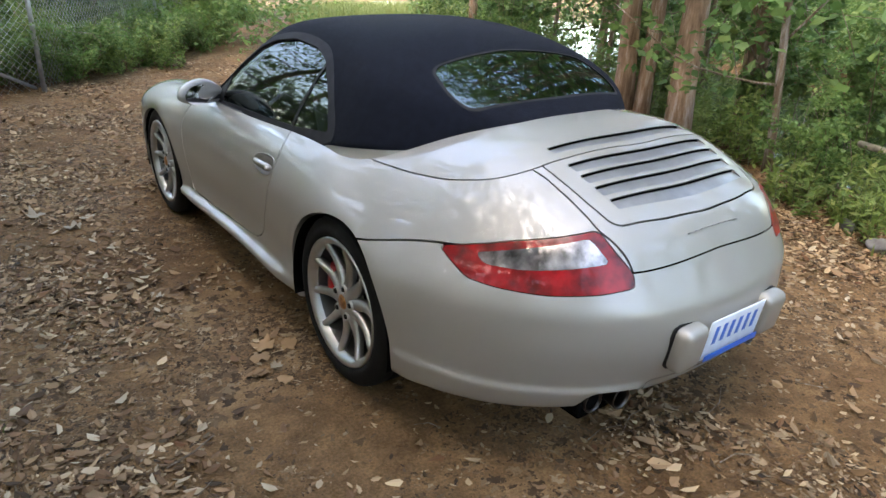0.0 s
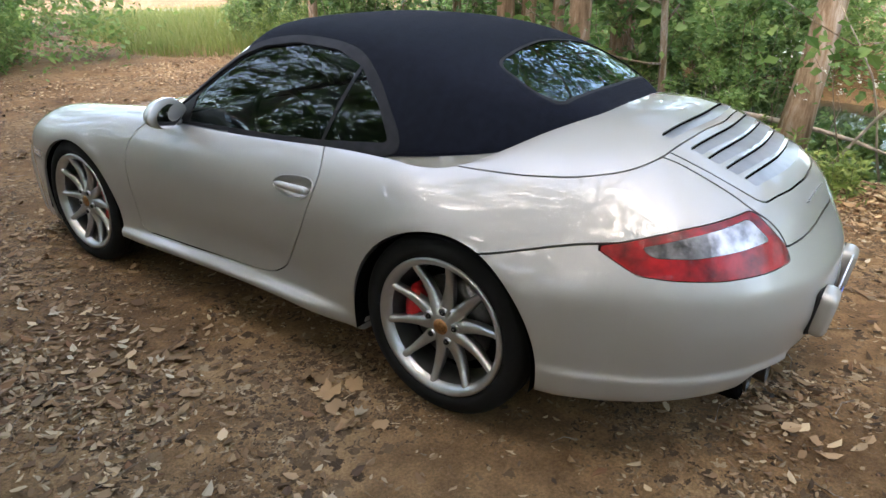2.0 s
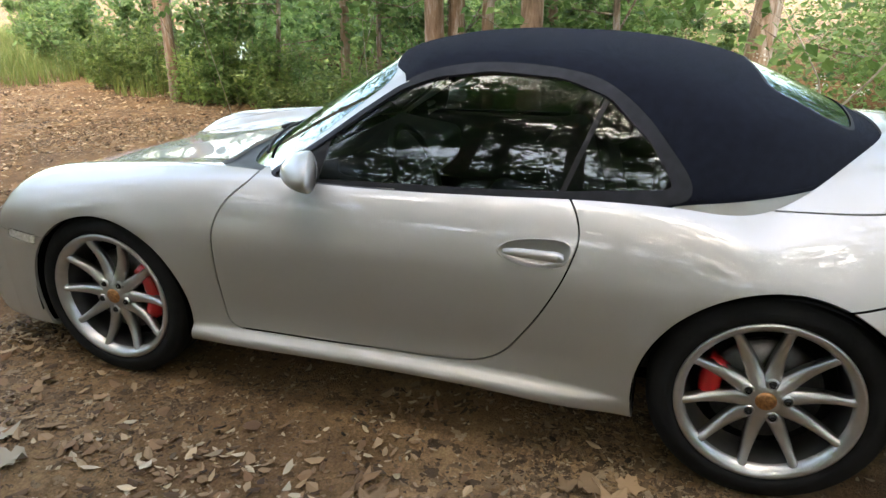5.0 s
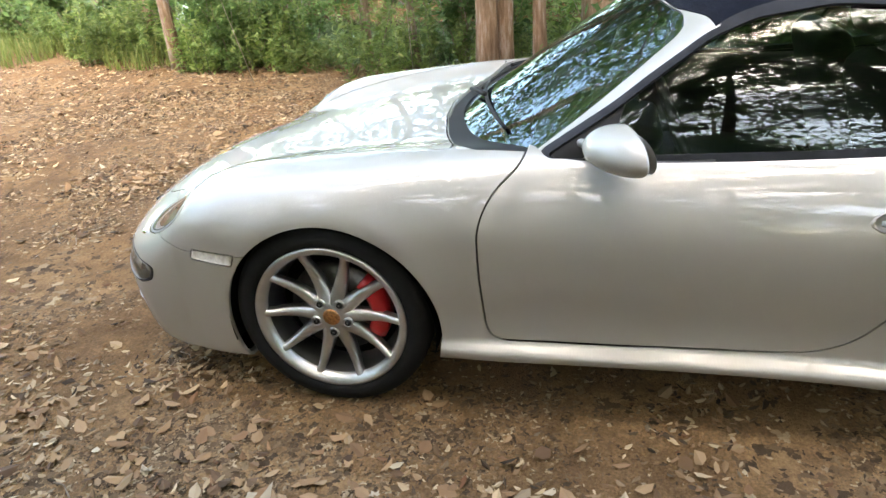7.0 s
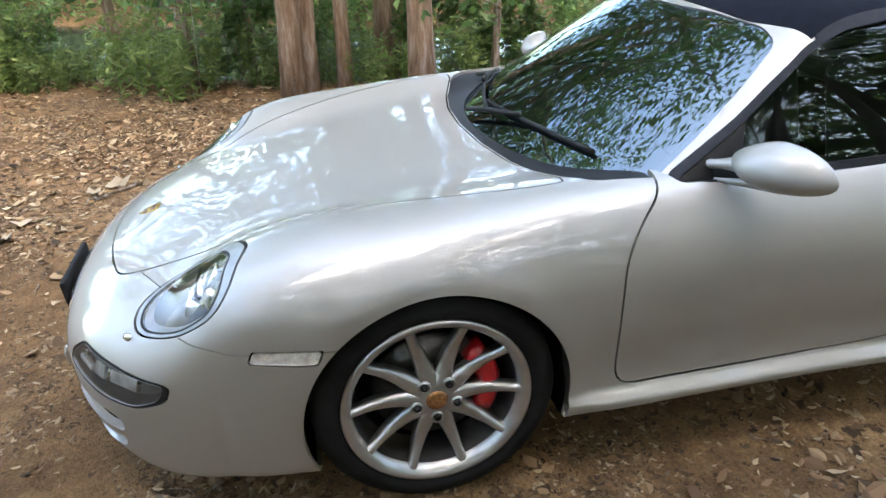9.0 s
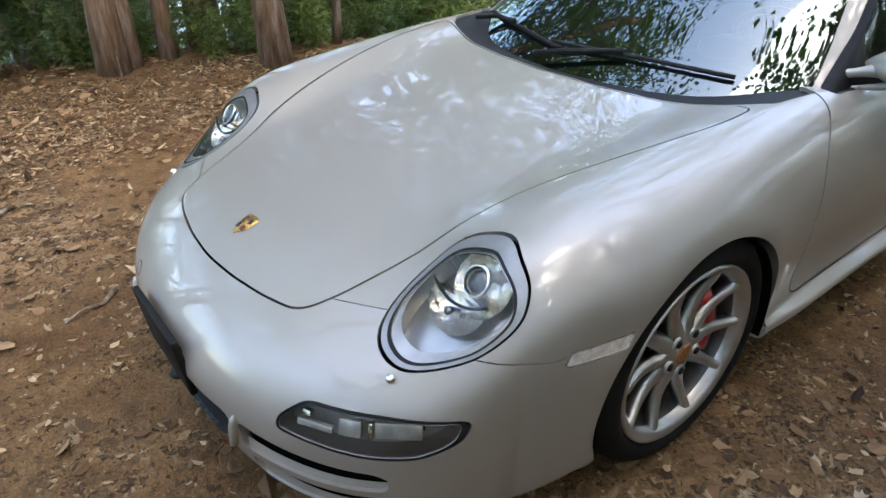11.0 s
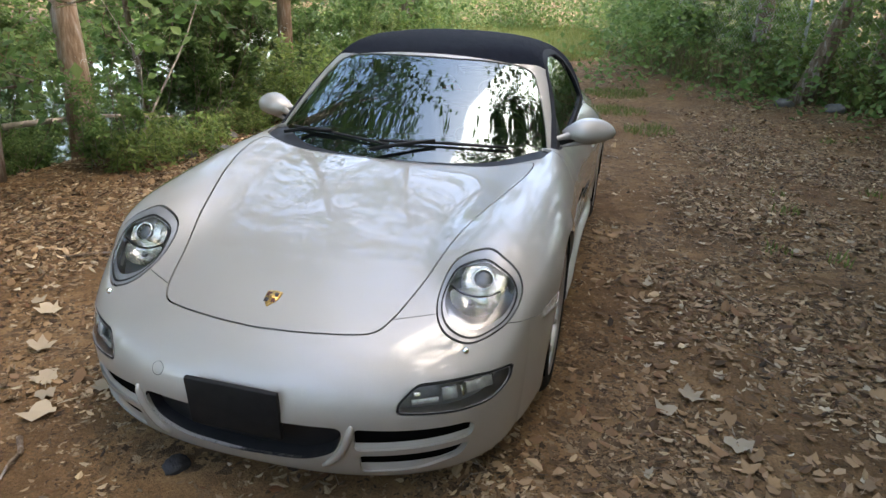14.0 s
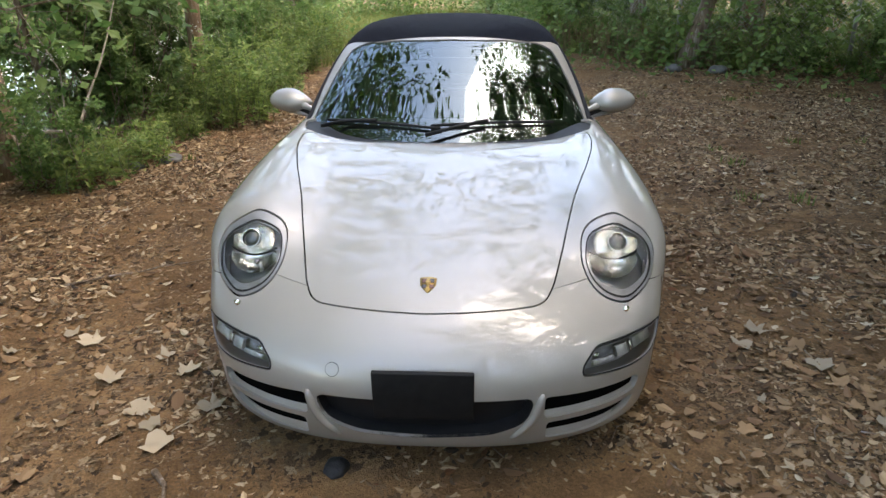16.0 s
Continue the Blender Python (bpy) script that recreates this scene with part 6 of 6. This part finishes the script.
def litter_density(x, y):
    """Dead leaves lie thick at the margins and thin on the wheel tracks."""
    blot = 0.5 + 0.5 * np.sin(2.1 * x + 1.3 * y) * np.sin(1.7 * y - 0.9 * x + 1.0) + 0.35 * np.sin(6.1 * x - 2.3 * y) * np.sin(5.3 * y + 1.9 * x)
    track = np.exp(-(((np.abs(x + 0.25) - 0.9) / 0.45) ** 2)) * 0.75
    margin = np.clip((np.abs(x + 0.2) - 1.0) / 2.2, 0, 1)
    return np.clip(-0.5 + 0.7 * margin + 1.3 * blot - track * 0.45 * (1 - margin), 0.04, 1) * (bank(x, y) < 0.9) * np.where((x > 1.1) & (y > 0.2), 0.5, 1.0) * np.where((x < -0.85) & (x > -4.5), 0.72, 1.0) * np.where((x > -1.2) & (x < 2.6) & (y < -1.1), 0.5, 1.0)


def litter(name, n, xr, yr, size, seed, mat, label, lift=0.006, shape=(0.34, 0.45), density=litter_density):
    x, y = scatter(n, xr, yr, seed, density)
    p = np.stack((x, y, ground_z(x, y) + lift + np.random.default_rng(seed).uniform(0, lift, len(x))), 1)
    v, f = leaf_cloud(p, size, seed=seed, flat=True, shape=shape, full=size > 0.024)
    return tagged(mesh_of(name, v, f, mat), label, "leaves", kind="stuff")


litter("leaf_litter", 125000, (-7.5, 5.5), (-9.0, 9.5), 0.051, 31, litter_mat, "brown dead leaves scattered over the dirt", shape=(0.27, 0.45))
litter("leaf_fragments", 340000, (-4.6, 3.8), (-3.8, 6.4), 0.031, 32, litter_mat, "small brown leaf fragments and chips on the dirt", 0.003, (0.24, 0.5))

litter("broad_dead_leaves", 11000, (-7.0, 5.0), (-7.0, 8.5), 0.072, 35, broad_mat, "broad brown dead leaves on the dirt", 0.008, (0.33, 0.45))

drift = lambda x, y: np.clip(0.25 + 0.75 * np.sin(2.7 * x + 0.8 * y + 0.6) * np.sin(2.1 * y - 1.1 * x), 0.12, 1) * (np.abs(x) > 1.15)
litter("drifted_leaves", 26000, (-5.2, 3.0), (-2.2, 5.0), 0.048, 36, broad_mat, "drifts of brown dead leaves beside the track", 0.007, (0.26, 0.45), drift)
litter("bleached_leaves", 4500, (-5.2, 3.0), (-3.2, 5.0), 0.05, 37, pale_leaf_mat, "bleached dead leaves beside the track", 0.009, (0.26, 0.45), drift)

wayside = lambda x, y: np.clip(0.45 + 0.55 * np.sin(3.1 * x + 1.7 * y) * np.sin(2.3 * y - 1.9 * x + 0.4), 0, 1) * np.clip((-0.75 - x + 0.32 * np.clip(y - 2.6, 0, 9)) / 0.6, 0, 1) * np.clip(y / 1.5, 0, 1) * np.where(x < -2.4, 0.5, 1.0)
litter("wayside_leaves", 17000, (-4.4, 1.8), (0.0, 10.5), 0.058, 38, broad_mat, "thick brown dead leaves below the fence", 0.008, (0.3, 0.45), wayside)

bm = bmesh.new()
x, y = scatter(900, (-4.5, 4.0), (-4, 7), 33, litter_density)
for a, b in zip(x, y):
    t, l = rng.uniform(0, 2 * np.pi), rng.uniform(0.05, 0.28)
    z = float(ground_z(a, b)) + 0.006
    tube([(a, b, z), (a + l * 0.5 * math.cos(t), b + l * 0.5 * math.sin(t), z + rng.uniform(0, 0.01)), (a + l * math.cos(t + 0.2), b + l * math.sin(t + 0.2), z)], rng.uniform(0.0012, 0.004), 4, bm)
tagged(part("twigs", bm, bark), "thin dead twigs lying on the dirt", "twigs", kind="stuff")


def grass(name, patches, per, height, seed, label, mat=None):
    r = np.random.default_rng(seed)
    vs, fs = [], []
    for px, py, rad in patches:
        n = int(per * rad * rad)
        a, d = r.uniform(0, 2 * np.pi, n), rad * np.sqrt(r.uniform(0, 1, n))
        x, y = px + d * np.cos(a), py + d * np.sin(a)
        z = ground_z(x, y)
        h = height * r.uniform(0.4, 1.3, n)
        t = r.uniform(0, 2 * np.pi, n)
        w = 0.004 + 0.004 * r.uniform(0, 1, n)
        bend = h * r.uniform(0.1, 0.7, n)
        base = np.stack((x, y, z - 0.01), 1)
        side_v = np.stack((-np.sin(t) * w, np.cos(t) * w, 0 * t), 1)
        mid = base + np.stack((np.cos(t) * bend * 0.35, np.sin(t) * bend * 0.35, h * 0.6), 1)
        tip = base + np.stack((np.cos(t) * bend, np.sin(t) * bend, h), 1)
        k0 = sum(len(q) for q in vs)
        vs.append(np.stack((base - side_v, base + side_v, mid + side_v * 0.8, mid - side_v * 0.8, tip), 1).reshape(-1, 3))
        i = k0 + np.arange(n)[:, None] * 5
        fs.append(np.vstack((i + (0, 1, 2), i + (0, 2, 3), i + (3, 2, 4))))
    return tagged(mesh_of(name, np.vstack(vs), np.vstack(fs), mat or grass_mat), label, "grass", kind="stuff")


grass("long_grass", [(8.6, 13.4, 3.2), (6.2, 10.8, 1.6), (10.5, 17, 3.5), (2.6, -8.2, 1.5), (2.9, -10.5, 2.0), (3.2, -13.5, 2.6), (1.6, -12.0, 2.0), (2.0, -17, 3.5), (5.6, 7.2, 0.7), (6.6, 8.4, 0.9), (7.6, 9.7, 1.1)], 900, 0.3, 41, "yellow-green long grass on the track")
dry_mat = leaf_material("dry_grass", [(0.2, 0.15, 0.085), (0.31, 0.24, 0.14), (0.25, 0.2, 0.1), (0.38, 0.31, 0.19)], 0.3)
dry = [(x - 0.25, y - 0.3, rng.uniform(0.35, 0.6)) for x, y in along_line([(-0.4, -13.5), (-1.4, -9.6), (-2.7, -7.6), (-3.7, -7.0), (-4.6, -6.1)], 0.6)]
grass("dry_grass", dry, 900, 0.62, 43, "dry straw-coloured grass at the foot of the fence", dry_mat)
tufts = [(rng.uniform(-6, -2.0), rng.uniform(-5, 4), rng.uniform(0.04, 0.11)) for _ in range(20)] + [(rng.uniform(2.4, 3.2), rng.uniform(-3, 0), rng.uniform(0.05, 0.1)) for _ in range(5)]
tufts += [(-2.1, 0.35, 0.1), (-2.3, -0.6, 0.12), (0.75, -2.4, 0.07), (1.3, -1.9, 0.06), (-1.3, -3.4, 0.3), (-0.9, -4.6, 0.4), (-0.8, -6.3, 0.5)]
grass("grass_tufts", tufts, 2600, 0.07, 42, "small green grass tufts among dead leaves")


# ---------------------------------------------------------------- larger fallen leaves, branches, stones
def big_leaf(seed, lobes, mat):
    """A dried leaf with lobes, curled at its edge."""
    r = np.random.default_rng(seed)
    bm = bmesh.new()
    c = bm.verts.new((0, 0, 0.02))
    ring = []
    n = lobes * 4
    for i in range(n):
        a = 2 * math.pi * i / n
        rad = 0.5 * (0.75 + 0.13 * math.cos(lobes * a) + 0.14 * math.cos(a)) * r.uniform(0.78, 1.15)
        ring.append(bm.verts.new((rad * math.cos(a), rad * math.sin(a) * 0.85, 0.24 * (rad / 0.5) ** 2 * r.uniform(-0.3, 1.2))))
    for i in range(n):
        bm.faces.new((c, ring[i - 1], ring[i]))
    tube([(-0.3, 0, 0.03), (-0.55, 0.03, 0.02), (-0.75, 0.08, 0.0)], 0.012, 4, bm)
    return tagged(part("fallen_leaf", bm, mat), "curled dry leaf lying on the dirt", "leaf", "fallen leaves")


big = [big_leaf(51 + i, l, m2) for i, (l, m2) in enumerate(((5, litter_mat), (3, litter_mat), (5, pale_leaf_mat), (4, litter_mat), (3, pale_leaf_mat)))]


def drop(k, x, y, size, turn, tilt=8):
    ob = copy_thing(big[k], pose(x, y, float(ground_z(x, y)) + 0.008, rng.uniform(-tilt, tilt), rng.uniform(-tilt, tilt), turn))
    ob.scale = (size, size, size)
    return ob


for x, y, size, k in ((-1.27, 1.13, 0.09, 2), (-1.05, 0.22, 0.07, 2), (-0.98, 0.47, 0.13, 1), (-1.03, 0.4, 0.14, 3), (-0.94, 0.36, 0.11, 0), (-1.07, 0.31, 0.12, 1), (-1.0, 0.54, 0.1, 3), (-1.12, 0.2, 0.1, 0), (-1.06, 0.1, 0.08, 1), (1.60, 2.5, 0.16, 2), (1.74, 2.44, 0.1, 4), (1.35, 2.81, 0.16, 2), (1.2, 2.62, 0.12, 4), (1.06, 2.72, 0.13, 2),
                      (0.97, 3.2, 0.17, 4), (1.12, 3.02, 0.14, 2), (0.86, 2.98, 0.15, 2), (1.05, 3.1, 0.12, 4), (1.92, 3.7, 0.2, 4), (1.8, 3.78, 0.14, 2), (1.45, 4.05, 0.16, 4), (1.25, 4.12, 0.15, 2), (1.95, 3.6, 0.13, 0), (-1.35, 2.44, 0.12, 4), (-1.45, 2.3, 0.14, 2), (-1.6, 2.6, 0.16, 4), (-1.2, 1.1, 0.1, 0)):
    drop(k, x, y, size, rng.uniform(0, 360))
for x0, x1, y0, y1, n in ((-3.6, -1.0, 2.0, 4.4, 120), (-2.6, -1.0, 2.6, 4.6, 40), (-4.4, -1.8, -1.2, 2.2, 60), (1.2, 3.0, 0.5, 4.5, 28), (-2.2, 0.8, -3.2, -1.3, 6)):
    for _ in range(n):
        drop(int(rng.choice((0, 1, 2, 3, 4), p=(0.28, 0.25, 0.11, 0.25, 0.11))), rng.uniform(x0, x1), rng.uniform(y0, y1), rng.uniform(0.045, 0.115), rng.uniform(0, 360), 22)
for ob in big:
    bpy.data.objects.remove(ob)


def fallen_branch(points, radius, mat, label):
    r = np.random.default_rng(int(abs(points[0][0]) * 100))
    p = [np.array((x, y, float(ground_z(x, y)) + h)) for x, y, h in points]
    line = np.vstack([p[i] + (p[i + 1] - p[i]) * u for i in range(len(p) - 1) for u in (0, 0.33, 0.66)] + [p[-1]])
    line[1:-1] += r.normal(0, radius * 0.7, (len(line) - 2, 3))
    return tagged(part("fallen_branch", tube(line.tolist(), radius, 8, None, np.linspace(1, 0.3, len(line))), mat), label, "branch", "fallen branches")


for pts, rad in ((((4.1, 0.3, 0.45), (3.85, -0.5, 0.4), (3.5, -1.2, 0.2)), 0.03),
                 (((3.5, -0.6, 0.0), (3.3, -1.1, 0.8), (3.2, -1.5, 1.5)), 0.014), (((3.7, -1.0, 0.0), (3.5, -0.8, 0.8), (3.55, -0.4, 1.4)), 0.010)):
    fallen_branch(pts, rad, dead_wood, "bleached dead branch lying among shrubs")
for i in range(12):
    x, y = rng.uniform(3.4, 4.7), rng.uniform(-3.0, 5.5)
    x += 0.12 * max(0.0, y - 1.0)
    a, h, l = rng.uniform(0, 2 * math.pi), rng.uniform(0.5, 1.7), rng.uniform(0.3, 1.0)
    fallen_branch([(x, y, 0.0), (x + 0.6 * l * math.cos(a), y + 0.6 * l * math.sin(a), h * 0.75), (x + l * math.cos(a + 0.4), y + l * math.sin(a + 0.4), h)], rng.uniform(0.004, 0.010), bark if i % 3 else dead_wood, "thin bare branch arching up among weeds")
for pts, rad in ((((2.1, 1.92, 0.012), (1.75, 1.7, 0.012), (1.38, 1.56, 0.015)), 0.007), (((0.92, 3.36, 0.012), (0.8, 3.56, 0.015)), 0.012), (((1.9, 3.55, 0.015), (1.7, 3.75, 0.03), (1.62, 3.8, 0.02)), 0.012), (((-2.9, 1.4, 0.01), (-2.4, 1.2, 0.02)), 0.006), (((-1.0, -1.9, 0.01), (-0.2, -2.2, 0.02)), 0.006)):
    fallen_branch(pts, rad, bark, "thin brown stick lying on the dirt")


def stone(x, y, size, seed):
    bm = bmesh.new()
    bmesh.ops.create_icosphere(bm, subdivisions=3, radius=size)
    for v in bm.verts:
        v.co *= 1 + 0.28 * noise.noise(v.co / size * 1.3 + Vector((seed, 0, 0))) + 0.08 * noise.noise(v.co / size * 4)
        v.co.z *= 0.6
    ob = tagged(part("stone", bm, stone_mat), "grey weathered stone half sunk in the dirt", "stone", "stones at the edge of the track")
    ob.location = (x, y, float(ground_z(x, y)) + size * 0.2)
    return ob


for i, (x, y, sz) in enumerate(((2.55, -0.6, 0.09), (2.72, -0.3, 0.07), (2.85, -1.2, 0.07), (-3.9, -6.1, 0.15), (2.95, -2.2, 0.08))):
    stone(x, y, sz, i * 3.1)
clod = stone(0.31, 3.31, 0.045, 17.0)
clod.data.materials[0] = material("dark_damp_earth", (0.014, 0.013, 0.014), 0.8, noise_scale=25, vary=0.4, bump=0.6, bump_scale=60)
tagged(clod, "small dark clod lying under the front bumper", "clod", "stones at the edge of the track")
block = stone(-3.25, -6.3, 0.14, 5.0)
tagged(block, "mossy grey stone block at the foot of the leaning tree", "stone", "stones at the edge of the track")


# ---------------------------------------------------------------- chain-link fence
def fence(points, height, label):
    """Steel posts with a woven wire net between them."""
    root = empty("chain_link_fence", label, "fence")
    for i, (x, y) in enumerate(points):
        z = float(ground_z(x, y))
        part("post", tube([(x, y, z - 0.1), (x, y, z + height + 0.05)], 0.028, 10), galvanised, root)
    for (xa, ya), (xb, yb) in zip(points, points[1:]):
        bm = bmesh.new()
        length = math.hypot(xb - xa, yb - ya)
        za = float(ground_z((xa + xb) / 2, (ya + yb) / 2)) + 0.03
        step = 0.085
        for sgn in (-1, 1):
            for k in np.arange(-height, length + height, step):
                s0, s1 = (k, k + height) if sgn > 0 else (k + height, k)
                e0, e1 = np.clip((-s0) / (s1 - s0 + 1e-9), 0, 1), np.clip((length - s0) / (s1 - s0 + 1e-9), 0, 1)
                lo, hi = min(e0, e1), max(e0, e1)
                if hi - lo < 0.02:
                    continue
                ends = []
                for e in (lo, hi):
                    s = s0 + (s1 - s0) * e
                    ends.append((xa + (xb - xa) * s / length, ya + (yb - ya) * s / length, za + height * e))
                tube(ends, 0.0024, 3, bm)
        tagged(part("wire_net", bm, galvanised, root), kind="stuff")
        part("top_rail", tube([(xa, ya, za + height), (xb, yb, za + height)], 0.018, 8), galvanised, root)
    return root


fence([(-5.2, 5.0), (-3.1, 6.2), (-0.88, 7.25), (1.45, 10.9), (2.8, 13.9)], 1.9, "galvanised chain-link fence overgrown with shrubs")
fallen_rail = part("fence_brace", tube([(-1.75, 7.0, 0.5), (-0.96, 7.27, 0.04)], 0.02, 8), galvanised)
tagged(fallen_rail, "leaning galvanised steel fence brace", "fence brace")
fence([(-1.8, -11.0), (-3.6, -7.6), (-5.6, -5.6), (-8.0, -3.8)], 1.8, "galvanised chain-link fence behind shrubs")
